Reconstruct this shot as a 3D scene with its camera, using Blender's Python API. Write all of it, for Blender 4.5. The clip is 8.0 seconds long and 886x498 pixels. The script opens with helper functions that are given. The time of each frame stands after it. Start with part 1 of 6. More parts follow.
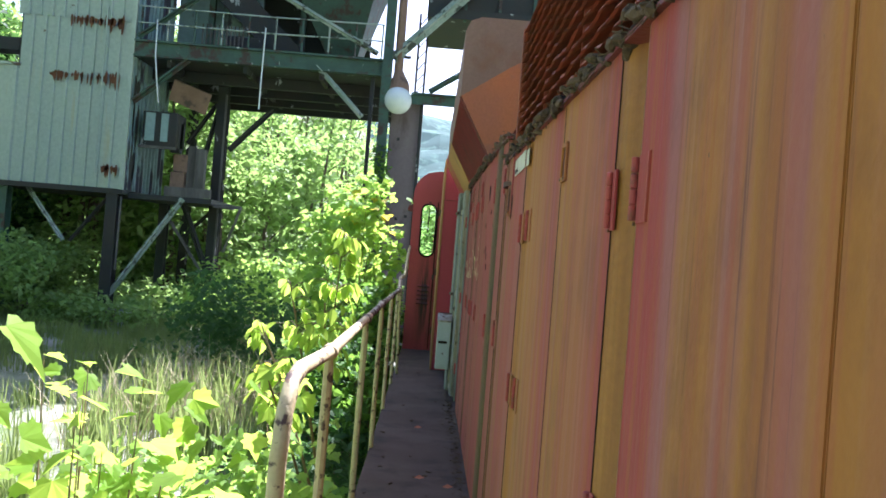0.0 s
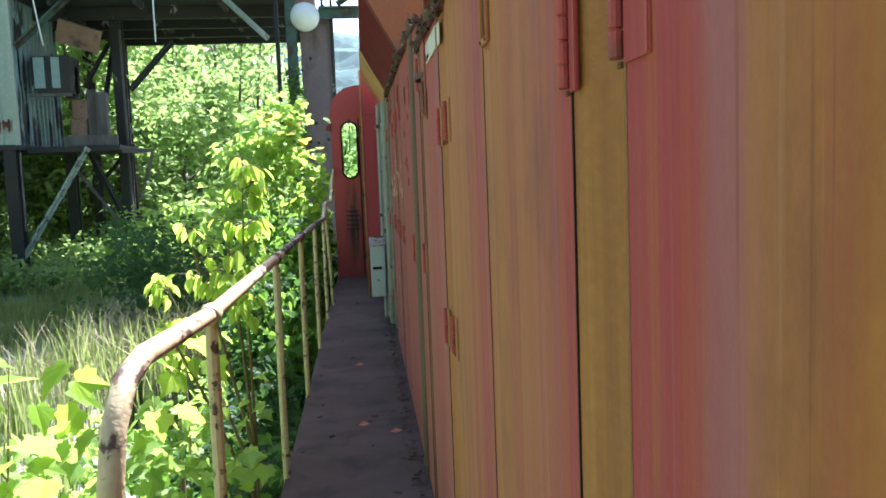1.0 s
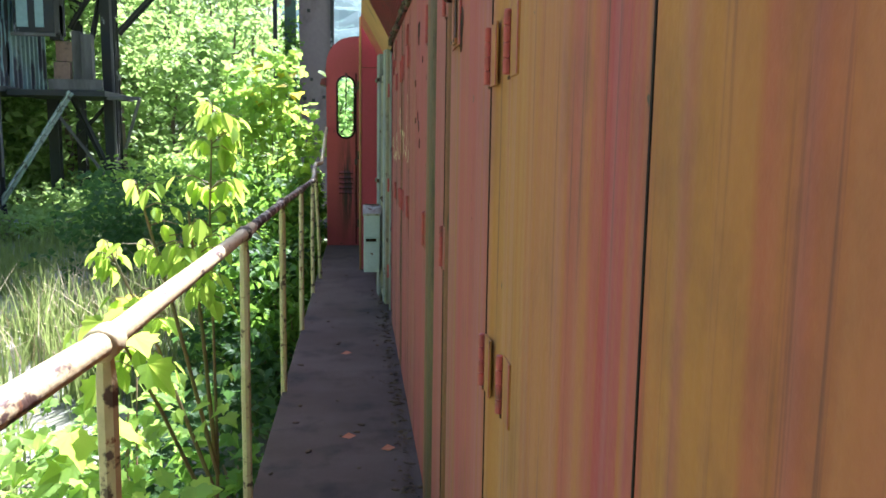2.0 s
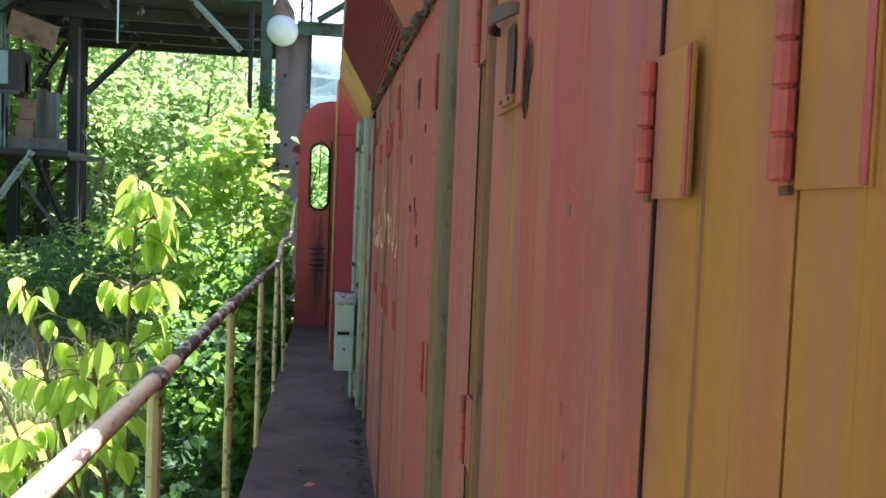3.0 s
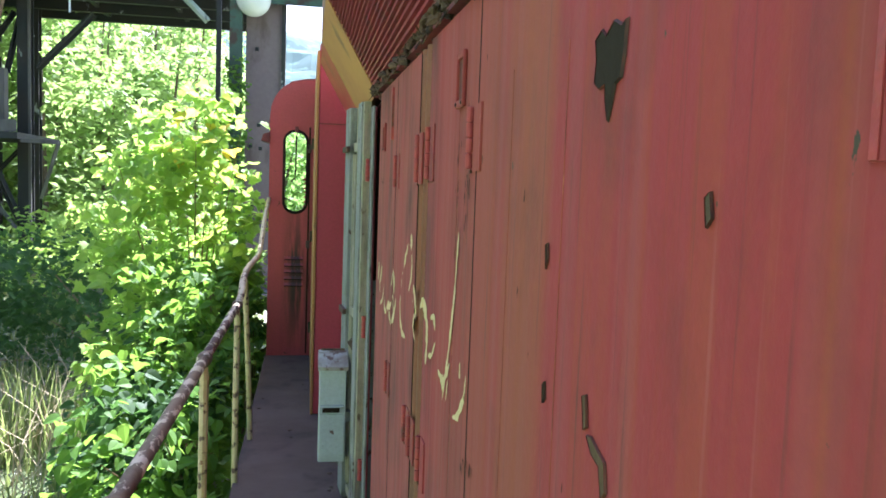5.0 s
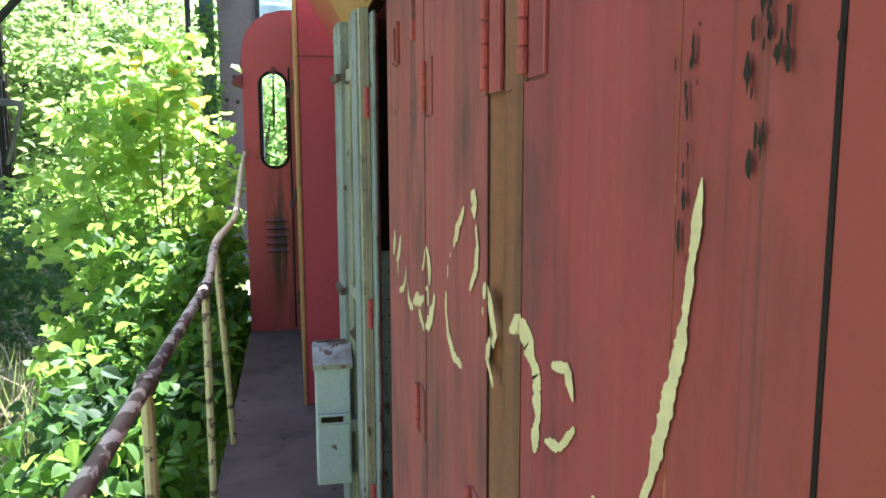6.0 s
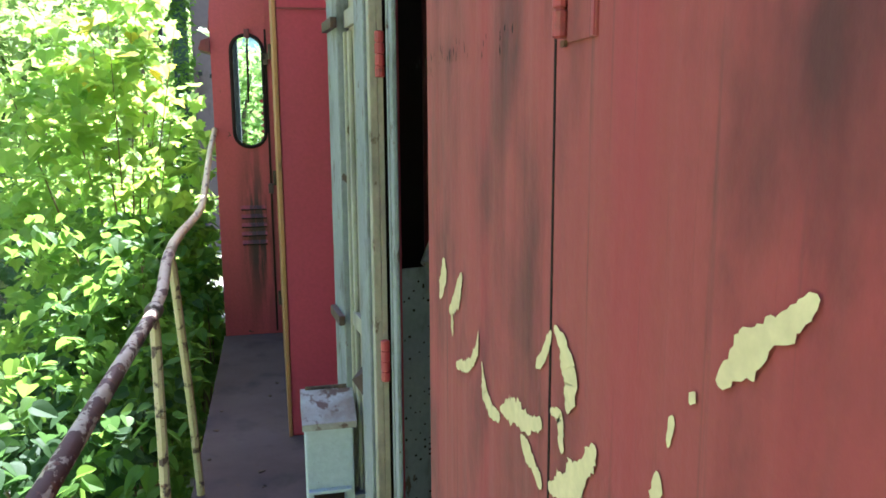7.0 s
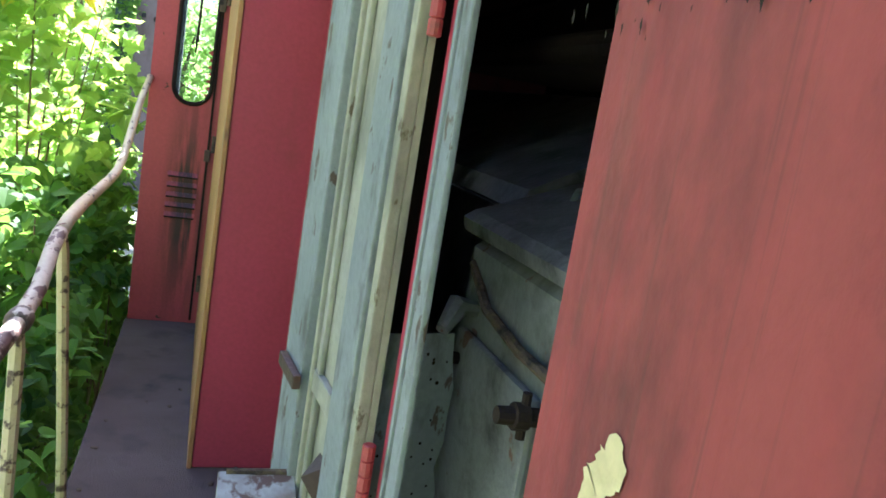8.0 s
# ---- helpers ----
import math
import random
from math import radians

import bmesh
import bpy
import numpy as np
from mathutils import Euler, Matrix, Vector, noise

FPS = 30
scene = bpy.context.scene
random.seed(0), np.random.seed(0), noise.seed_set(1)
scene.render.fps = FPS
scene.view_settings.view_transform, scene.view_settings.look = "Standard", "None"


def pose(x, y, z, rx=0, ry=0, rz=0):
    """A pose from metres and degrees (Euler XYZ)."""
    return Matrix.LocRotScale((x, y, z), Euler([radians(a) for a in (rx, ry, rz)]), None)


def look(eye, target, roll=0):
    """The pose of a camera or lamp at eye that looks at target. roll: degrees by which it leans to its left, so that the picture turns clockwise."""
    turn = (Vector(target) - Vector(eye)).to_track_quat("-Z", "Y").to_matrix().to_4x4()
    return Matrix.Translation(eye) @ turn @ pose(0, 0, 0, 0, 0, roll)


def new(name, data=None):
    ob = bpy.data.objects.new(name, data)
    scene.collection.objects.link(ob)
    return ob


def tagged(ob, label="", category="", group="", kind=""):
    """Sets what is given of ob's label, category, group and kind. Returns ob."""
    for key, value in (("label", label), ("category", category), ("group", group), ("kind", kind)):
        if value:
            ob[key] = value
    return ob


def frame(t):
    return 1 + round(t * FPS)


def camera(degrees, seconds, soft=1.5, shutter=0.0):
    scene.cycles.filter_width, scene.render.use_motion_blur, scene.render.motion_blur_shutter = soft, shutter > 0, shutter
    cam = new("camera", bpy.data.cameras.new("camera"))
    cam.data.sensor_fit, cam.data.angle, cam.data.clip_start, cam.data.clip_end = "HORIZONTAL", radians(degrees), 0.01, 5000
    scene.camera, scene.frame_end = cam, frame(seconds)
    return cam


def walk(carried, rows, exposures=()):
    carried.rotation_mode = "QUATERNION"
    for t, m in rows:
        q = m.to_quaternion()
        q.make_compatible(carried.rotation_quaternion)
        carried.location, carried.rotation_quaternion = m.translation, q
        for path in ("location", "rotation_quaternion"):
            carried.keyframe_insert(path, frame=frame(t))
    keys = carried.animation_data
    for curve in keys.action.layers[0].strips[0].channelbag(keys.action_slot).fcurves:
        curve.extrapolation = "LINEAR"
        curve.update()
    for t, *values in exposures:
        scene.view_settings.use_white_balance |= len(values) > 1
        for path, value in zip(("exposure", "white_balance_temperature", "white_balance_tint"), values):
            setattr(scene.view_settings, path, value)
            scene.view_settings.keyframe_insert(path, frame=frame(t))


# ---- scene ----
cam = camera(59.2, 8.0, soft=1.7)
PATH = [
    (0, (-0.306, 0.449, 1.34), (-0.275, 2.449, 1.366), 4.5),
    (0.5, (-0.231, 0.789, 1.343), (-0.329, 2.787, 1.316), -2.1),
    (1, (-0.21, 1.034, 1.33), (-0.015, 3.016, 1.146), -2.2),
    (1.2, (-0.233, 1.179, 1.304), (0.034, 3.152, 1.116), 2.0),
    (2.3, (-0.221, 2.061, 1.328), (-0.082, 4.036, 1.041), -1.4),
    (2.5, (-0.209, 2.213, 1.365), (-0.141, 4.204, 1.184), -2.3),
    (3, (-0.233, 2.707, 1.402), (0.055, 4.684, 1.305), 2.2),
    (3.5, (-0.259, 3.087, 1.592), (0.072, 5.05, 1.4), 3.7),
    (4, (-0.202, 3.528, 1.623), (0.033, 5.503, 1.409), -4.4),
    (4.5, (-0.211, 3.905, 1.605), (-0.072, 5.888, 1.381), -3.3),
    (5, (-0.253, 4.355, 1.636), (0.091, 6.319, 1.481), 2.0),
    (5.2, (-0.253, 4.532, 1.625), (0.104, 6.492, 1.447), 0.4),
    (6.3, (-0.237, 5.535, 1.582), (0.137, 7.477, 1.283), -0.2),
    (6.5, (-0.256, 5.69, 1.584), (0.163, 7.623, 1.29), 3.0),
    (7, (-0.236, 6.132, 1.569), (0.184, 8.058, 1.231), -0.4),
    (7.5, (-0.229, 6.475, 1.561), (0.211, 8.396, 1.221), 2.1),
    (8, (-0.28, 6.839, 1.553), (0.331, 8.712, 1.213), 9.4),
]
walk(cam, [(t, look(eye, target, roll)) for t, eye, target, roll in PATH],
     [(0, 2.06, 5450, 20), (2.5, 2.30, 5450, 21), (3.5, 2.34, 5450, 22), (5, 2.62, 5400, 24), (7, 2.92, 5350, 25), (8, 3.20, 5300, 26)])

# ---- world and sun ----
SUN = Vector((0.22, 0.62, 0.75)).normalized()
world = bpy.data.worlds.new("sky")
scene.world = world
world.use_nodes = True
wn = world.node_tree
sky = wn.nodes.new("ShaderNodeTexSky")
sky.sky_type, sky.sun_disc = "NISHITA", False
sky.sun_elevation = math.asin(SUN.z)
sky.sun_rotation = math.atan2(SUN.x, SUN.y)
sky.air_density, sky.dust_density, sky.ozone_density = 1.0, 3.0, 1.0
wn.links.new(sky.outputs[0], wn.nodes["Background"].inputs[0])
wn.nodes["Background"].inputs[1].default_value = 0.078
sun = new("sun", bpy.data.lights.new("sun", "SUN"))
sun.data.energy, sun.data.angle, sun.data.color = 5.0, radians(0.5), (1.0, 0.95, 0.86)
sun.matrix_world = look(SUN * 60, (0, 0, 0))
# ---- helpers for meshes ----
def box(bm, x0, x1, y0, y1, z0, z1, bevel=0.0):
    c = bmesh.ops.create_cube(bm, size=1)["verts"]
    for v in c:
        v.co = Vector(((x0 + x1) / 2 + v.co.x * (x1 - x0), (y0 + y1) / 2 + v.co.y * (y1 - y0), (z0 + z1) / 2 + v.co.z * (z1 - z0)))
    if bevel:
        es = list({e for v in c for e in v.link_edges})
        bmesh.ops.bevel(bm, geom=es, offset=bevel, segments=2, affect="EDGES", profile=0.6)
    return bm


def mesh_of(name, bm, mat, smooth=False):
    me = bpy.data.meshes.new(name)
    bmesh.ops.recalc_face_normals(bm, faces=bm.faces[:])
    bm.to_mesh(me)
    bm.free()
    if mat:
        me.materials.append(mat)
    if smooth:
        me.shade_smooth()
    return me


def part(name, bm, mat, parent=None, label="", smooth=False):
    ob = new(name, mesh_of(name, bm, mat, smooth))
    ob.parent = parent
    return tagged(ob, label)


def thing(name, label, category, group="", at=(0, 0, 0)):
    ob = new(name)
    ob.location = at
    return tagged(ob, label, category, group)


def slab(x0, x1, y0, y1, z0, z1, bevel=0.0):
    return box(bmesh.new(), x0, x1, y0, y1, z0, z1, bevel)


def beam(bm, a, b, w, h):
    """A bar of section w by h from a to b."""
    a, b = Vector(a), Vector(b)
    d = b - a
    up = Vector((0, 0, 1)) if abs(d.normalized().z) < 0.98 else Vector((0, 1, 0))
    s = d.cross(up).normalized()
    u = s.cross(d).normalized()
    vs = [bm.verts.new(p + s * sx * w / 2 + u * sz * h / 2) for p in (a, b) for sx, sz in ((-1, -1), (1, -1), (1, 1), (-1, 1))]
    for f in ((0, 1, 2, 3), (7, 6, 5, 4), (0, 4, 5, 1), (1, 5, 6, 2), (2, 6, 7, 3), (3, 7, 4, 0)):
        bm.faces.new([vs[i] for i in f])
    return bm


def tube(bm, pts, r, n=10, cap=True):
    """A round bar along pts; r is one radius or one for each point."""
    pts = [Vector(p) for p in pts]
    rs = r if isinstance(r, (list, tuple)) else [r] * len(pts)
    rings, side = [], None
    for i, p in enumerate(pts):
        d = (pts[min(i + 1, len(pts) - 1)] - pts[max(i - 1, 0)]).normalized()
        if side is None:
            side = d.cross(Vector((0, 0, 1)) if abs(d.z) < 0.9 else Vector((0, 1, 0)))
        side = (side - d * side.dot(d)).normalized()
        up = d.cross(side)
        rings.append([bm.verts.new(p + (side * math.cos(a) + up * math.sin(a)) * rs[i]) for a in (k * math.tau / n for k in range(n))])
    for q, w in zip(rings, rings[1:]):
        for k in range(n):
            bm.faces.new((q[k], q[(k + 1) % n], w[(k + 1) % n], w[k]))
    if cap:
        bm.faces.new(rings[0][::-1])
        bm.faces.new(rings[-1])
    return bm


def prism(bm, profile, y0, y1):
    """Extrudes an x-z outline from y0 to y1."""
    a = [bm.verts.new((x, y0, z)) for x, z in profile]
    b = [bm.verts.new((x, y1, z)) for x, z in profile]
    n = len(profile)
    for i in range(n):
        bm.faces.new((a[i], a[(i + 1) % n], b[(i + 1) % n], b[i]))
    bm.faces.new(a[::-1])
    bm.faces.new(b)
    return bm

# ---- materials ----
def nodes_of(name):
    m = bpy.data.materials.new(name)
    m.use_nodes = True
    t = m.node_tree
    return m, t, t.nodes["Principled BSDF"]


def add(t, kind, **inputs):
    n = t.nodes.new("ShaderNode" + kind)
    for k, v in inputs.items():
        n.inputs[k.replace("_", " ")].default_value = v
    return n


def position(t, scale):
    g = t.nodes.new("ShaderNodeNewGeometry")
    m = t.nodes.new("ShaderNodeMapping")
    m.inputs["Scale"].default_value = scale
    t.links.new(g.outputs["Position"], m.inputs["Vector"])
    return m.outputs[0]


def noise_at(t, scale, size=1.0, detail=4.0, rough=0.6):
    n = add(t, "TexNoise", Scale=size, Detail=detail, Roughness=rough)
    t.links.new(position(t, scale), n.inputs["Vector"])
    return n.outputs["Fac"]


def span(t, value, lo, hi):
    r = add(t, "MapRange", From_Min=lo, From_Max=hi)
    t.links.new(value, r.inputs["Value"])
    return r.outputs[0]


def blend(t, fac, a, b, mode="MIX"):
    n = t.nodes.new("ShaderNodeMix")
    n.data_type, n.blend_type = "RGBA", mode
    if isinstance(fac, float):
        n.inputs[0].default_value = fac
    else:
        t.links.new(fac, n.inputs[0])
    for i, c in ((6, a), (7, b)):
        if isinstance(c, tuple):
            n.inputs[i].default_value = (*c, 1)
        else:
            t.links.new(c, n.inputs[i])
    return n.outputs[2]


def ramp(t, value, stops):
    n = t.nodes.new("ShaderNodeValToRGB")
    e = n.color_ramp.elements
    while len(e) < len(stops):
        e.new(0.5)
    for el, (p, c) in zip(e, stops):
        el.position, el.color = p, (*c, 1)
    t.links.new(value, n.inputs[0])
    return n.outputs[0]


def bumped(t, b, height, strength, distance=0.01):
    n = add(t, "Bump", Strength=strength, Distance=distance)
    t.links.new(height, n.inputs["Height"])
    t.links.new(n.outputs[0], b.inputs["Normal"])


def surface(name, a, b, stretch=(3, 3, 3), stain=None, stain_at=(0.58, 0.68), stain_stretch=(4, 4, 4), chip=None, chip_at=(0.66, 0.69),
            chip_stretch=(14, 14, 14), rough=0.6, metal=0.0, bump=0.25, grain=(60, 60, 60), spec=0.4):
    """Paint, metal, stone or timber: two tones in broad drifts, fine grain, stains and chips of another colour."""
    m, t, p = nodes_of(name)
    c = blend(t, span(t, noise_at(t, stretch), 0.35, 0.65), a, b)
    fine = noise_at(t, grain, detail=3)
    c = blend(t, 0.24, c, blend(t, span(t, fine, 0.3, 0.7), (0.35, 0.35, 0.35), (1, 1, 1)), "MULTIPLY")
    if stain:
        c = blend(t, span(t, noise_at(t, stain_stretch, detail=6), *stain_at), c, stain)
    if chip:
        f = span(t, noise_at(t, chip_stretch, detail=5), *chip_at)
        c = blend(t, f, c, chip)
    t.links.new(c, p.inputs["Base Color"])
    p.inputs["Roughness"].default_value, p.inputs["Metallic"].default_value = rough, metal
    p.inputs["Specular IOR Level"].default_value = spec
    bumped(t, p, fine, bump)
    return m


OCHRE, RED, MAUVE, TAN = (0.35, 0.145, 0.030), (0.31, 0.040, 0.043), (0.30, 0.105, 0.105), (0.34, 0.105, 0.055)
ROSE, SAND = (0.30, 0.080, 0.068), (0.285, 0.072, 0.045)
BROWN, BRICK = (0.25, 0.095, 0.032), (0.29, 0.062, 0.051)


def hood_paint():
    """Sun-bleached orange and red paint that has run down the doors in upright streaks."""
    m, t, p = nodes_of("hood_paint")
    g = t.nodes.new("ShaderNodeNewGeometry")
    sep = t.nodes.new("ShaderNodeSeparateXYZ")
    t.links.new(g.outputs["Position"], sep.inputs[0])
    wob = span(t, noise_at(t, (1, 5, 0.5), detail=4), 0.0, 1.0)
    s = add(t, "Math")
    s.operation = "MULTIPLY_ADD"
    t.links.new(wob, s.inputs[0])
    s.inputs[1].default_value = 0.22
    t.links.new(sep.outputs[1], s.inputs[2])
    along = span(t, s.outputs[0], 0.11, 8.11)
    tones = ((0.0, BROWN), (1.08, OCHRE), (1.135, MAUVE), (1.17, TAN), (1.205, BROWN), (1.26, OCHRE), (1.32, MAUVE), (1.37, OCHRE), (1.43, OCHRE),
             (1.47, MAUVE), (1.51, MAUVE), (1.55, RED), (1.69, RED), (1.92, RED), (2.08, TAN), (2.46, OCHRE), (2.51, RED), (2.60, RED), (2.65, TAN),
             (3.0, OCHRE), (3.28, OCHRE), (3.34, ROSE), (3.71, RED), (3.76, BROWN), (3.90, ROSE), (4.2, BRICK), (4.9, RED), (5.19, RED), (5.24, SAND), (6.13, RED), (6.36, BRICK))
    c = ramp(t, along, [(y / 8, k) for y, k in tones])
    def only(mask, y0, y1):
        """The mask, growing from nothing at y0 to its full strength at y1."""
        k = add(t, "Math")
        k.operation = "MULTIPLY"
        t.links.new(mask, k.inputs[0])
        t.links.new(span(t, sep.outputs[1], y0, y1), k.inputs[1])
        return k.outputs[0]

    thin = noise_at(t, (1, 30, 0.35), detail=2)
    c = blend(t, only(span(t, thin, 0.48, 0.80), 5.84, 3.24), c, OCHRE)
    thin2 = noise_at(t, (3, 16, 0.3), detail=2)
    c = blend(t, only(span(t, thin2, 0.54, 0.85), 7.12, 3.24), c, MAUVE)
    red2 = noise_at(t, (5, 9, 0.25), detail=2)
    c = blend(t, only(span(t, red2, 0.50, 0.80), 1.19, 2.07), c, RED)
    c = blend(t, span(t, noise_at(t, (4, 6, 1.6), detail=6), 0.60, 0.95), c, (0.13, 0.085, 0.05))
    smudge = noise_at(t, (2, 3.2, 2.1), detail=7, rough=0.65)
    c = blend(t, span(t, smudge, 0.53, 0.88), c, (0.09, 0.04, 0.032))
    bands = noise_at(t, (1, 19, 0.2), detail=3)
    c = blend(t, only(span(t, bands, 0.54, 0.72), 1.72, 1.48), c, (0.33, 0.085, 0.045))
    pales = noise_at(t, (2, 24, 0.3), detail=3)
    c = blend(t, only(span(t, pales, 0.62, 0.80), 1.72, 1.48), c, (0.40, 0.21, 0.17))
    soot = noise_at(t, (4, 5.5, 2.4), detail=6, rough=0.6)
    c = blend(t, only(span(t, soot, 0.47, 0.68), 5.50, 6.18), c, (0.10, 0.032, 0.028))
    runs = noise_at(t, (1, 55, 1.1), detail=5)
    c = blend(t, span(t, runs, 0.58, 0.76), c, (0.11, 0.045, 0.035))
    pale = noise_at(t, (7, 48, 0.7), detail=4)
    c = blend(t, only(span(t, pale, 0.64, 0.95), 6.09, 3.72), c, (0.50, 0.26, 0.20))
    blot = noise_at(t, (3, 22, 13), detail=5)
    c = blend(t, span(t, blot, 0.715, 0.73), c, (0.07, 0.06, 0.04))
    fine = noise_at(t, (70, 80, 60), detail=3)
    c = blend(t, 0.14, c, blend(t, span(t, fine, 0.3, 0.7), (0.45, 0.45, 0.45), (1, 1, 1)), "MULTIPLY")
    t.links.new(c, p.inputs["Base Color"])
    t.links.new(span(t, thin, -0.6, 0.8), p.inputs["Roughness"])
    p.inputs["Specular IOR Level"].default_value = 0.24
    p.inputs["Sheen Weight"].default_value, p.inputs["Sheen Roughness"].default_value = 0.10, 0.45
    p.inputs["Sheen Tint"].default_value = (0.9, 0.8, 0.55, 1)
    low = noise_at(t, (2, 3, 2), detail=2)
    a = add(t, "Math")
    a.operation = "MULTIPLY_ADD"
    t.links.new(low, a.inputs[0])
    a.inputs[1].default_value = 1.2
    t.links.new(fine, a.inputs[2])
    bumped(t, p, a.outputs[0], 0.10)
    return m


def leaf_mat(name, dark, light, glow, island=True):
    """Leaves that pass part of the sun through."""
    m, t, p = nodes_of(name)
    src = t.nodes.new("ShaderNodeNewGeometry" if island else "ShaderNodeObjectInfo")
    rnd = src.outputs["Random Per Island" if island else "Random"]
    c = blend(t, rnd, dark, light)
    c = blend(t, span(t, noise_at(t, (9, 9, 9)), 0.3, 0.75), c, light)
    t.links.new(c, p.inputs["Base Color"])
    p.inputs["Roughness"].default_value = 0.6
    p.inputs["Specular IOR Level"].default_value = 0.2
    tr = t.nodes.new("ShaderNodeBsdfTranslucent")
    t.links.new(blend(t, 0.5, c, glow), tr.inputs[0])
    mx = t.nodes.new("ShaderNodeMixShader")
    mx.inputs[0].default_value = 0.5 if island else 0.62
    t.links.new(p.outputs[0], mx.inputs[1])
    t.links.new(tr.outputs[0], mx.inputs[2])
    t.links.new(mx.outputs[0], t.nodes["Material Output"].inputs[0])
    return m


HOOD = hood_paint()
RUSTY = (0.10, 0.045, 0.02)
CAB_RED = surface("cab_red", (0.40, 0.044, 0.056), (0.32, 0.042, 0.045), (2, 2, 1), (0.09, 0.035, 0.03), (0.57, 0.80), (6, 6, 1.1), (0.06, 0.03, 0.02), (0.70, 0.73), rough=0.5)


def cab_front():
    """The red of the cab with black run-off below the window and the vents."""
    m = surface("cab_front", (0.44, 0.066, 0.072), (0.38, 0.058, 0.062), (2, 2, 1), (0.20, 0.04, 0.035), (0.60, 0.85), (6, 6, 1.1), (0.06, 0.03, 0.02), (0.70, 0.73), rough=0.5)
    t = m.node_tree
    p = t.nodes["Principled BSDF"]
    old = p.inputs["Base Color"].links[0].from_socket
    g = t.nodes.new("ShaderNodeNewGeometry")
    s = t.nodes.new("ShaderNodeSeparateXYZ")
    t.links.new(g.outputs["Position"], s.inputs[0])

    def bell(value, mid, half):
        d = add(t, "Math")
        d.operation = "SUBTRACT"
        t.links.new(value, d.inputs[0])
        d.inputs[1].default_value = mid
        q = add(t, "Math")
        q.operation = "ABSOLUTE"
        t.links.new(d.outputs[0], q.inputs[0])
        return span(t, q.outputs[0], half, half * 0.25)

    run = add(t, "Math")
    run.operation = "MULTIPLY"
    t.links.new(bell(s.outputs[0], -0.345, 0.15), run.inputs[0])
    t.links.new(bell(s.outputs[2], 0.75, 0.85), run.inputs[1])
    k = add(t, "Math")
    k.operation = "MULTIPLY"
    t.links.new(run.outputs[0], k.inputs[0])
    t.links.new(span(t, noise_at(t, (18, 9, 1.6), detail=5), 0.38, 0.55), k.inputs[1])
    t.links.new(blend(t, k.outputs[0], old, (0.05, 0.022, 0.02)), p.inputs["Base Color"])
    return m


CAB_FRONT = cab_front()
CAB_DARK = surface("roof_red", (0.20, 0.035, 0.03), (0.13, 0.03, 0.03), (3, 3, 3), (0.05, 0.025, 0.02), (0.5, 0.75), (5, 5, 5), rough=0.6)
PINK = surface("panel_red", (0.42, 0.050, 0.086), (0.37, 0.045, 0.070), (2, 2, 0.6), (0.20, 0.04, 0.04), (0.58, 0.82), (3, 3, 1.5), rough=0.45, bump=0.1)
RUST_RED = surface("rusty_red", (0.38, 0.08, 0.035), (0.22, 0.06, 0.03), (5, 5, 5), (0.11, 0.05, 0.03), (0.5, 0.7), (8, 8, 8), (0.45, 0.15, 0.06), (0.60, 0.68), rough=0.75)
ORANGE = surface("faded_orange", (0.45, 0.14, 0.055), (0.38, 0.13, 0.07), (3, 3, 2), (0.25, 0.12, 0.09), (0.55, 0.75), rough=0.6)
ROOF_GREY = surface("roof_grey", (0.22, 0.13, 0.105), (0.27, 0.17, 0.14), (3, 3, 1), (0.20, 0.09, 0.05), (0.5, 0.75), rough=0.6)
STRIPE = surface("stripe_ochre", (0.42, 0.22, 0.07), (0.36, 0.17, 0.07), (3, 3, 2), (0.16, 0.09, 0.05), (0.58, 0.75), rough=0.6)
HINGE_RED = surface("hinge_red", (0.42, 0.07, 0.06), (0.33, 0.06, 0.06), (9, 9, 9), (0.12, 0.05, 0.04), (0.55, 0.7), (20, 20, 20), rough=0.5)
POST_BROWN = surface("post_brown", (0.225, 0.078, 0.030), (0.165, 0.062, 0.030), (6, 30, 0.4), (0.09, 0.04, 0.022), (0.50, 0.70), (6, 34, 0.9), (0.05, 0.025, 0.018), (0.66, 0.70), (20, 60, 6), rough=0.5)
POCKET = surface("pocket_rust", (0.10, 0.035, 0.022), (0.17, 0.05, 0.03), (9, 20, 6), (0.03, 0.018, 0.014), (0.46, 0.62), (14, 14, 8), rough=0.7)
SLOPE = surface("slope_red", (0.26, 0.035, 0.035), (0.19, 0.03, 0.03), (4, 4, 4), (0.07, 0.03, 0.025), (0.55, 0.8), (7, 7, 7), rough=0.55)
POST_OLIVE = surface("post_olive", (0.095, 0.060, 0.031), (0.13, 0.075, 0.036), (9, 12, 3), (0.066, 0.052, 0.028), (0.46, 0.66), (16, 22, 9), (0.078, 0.062, 0.034), (0.60, 0.66), (26, 38, 16), rough=0.6)
POST_TAN = surface("post_tan", (0.155, 0.075, 0.034), (0.205, 0.088, 0.038), (9, 14, 2), (0.11, 0.065, 0.035), (0.50, 0.66), (9, 16, 3), (0.07, 0.05, 0.03), (0.66, 0.70), (14, 20, 12), rough=0.6)
POST_OCHRE = surface("post_ochre", (0.36, 0.155, 0.030), (0.22, 0.085, 0.025), (6, 26, 0.4), (0.20, 0.12, 0.05), (0.55, 0.75), (6, 20, 0.8), rough=0.55)
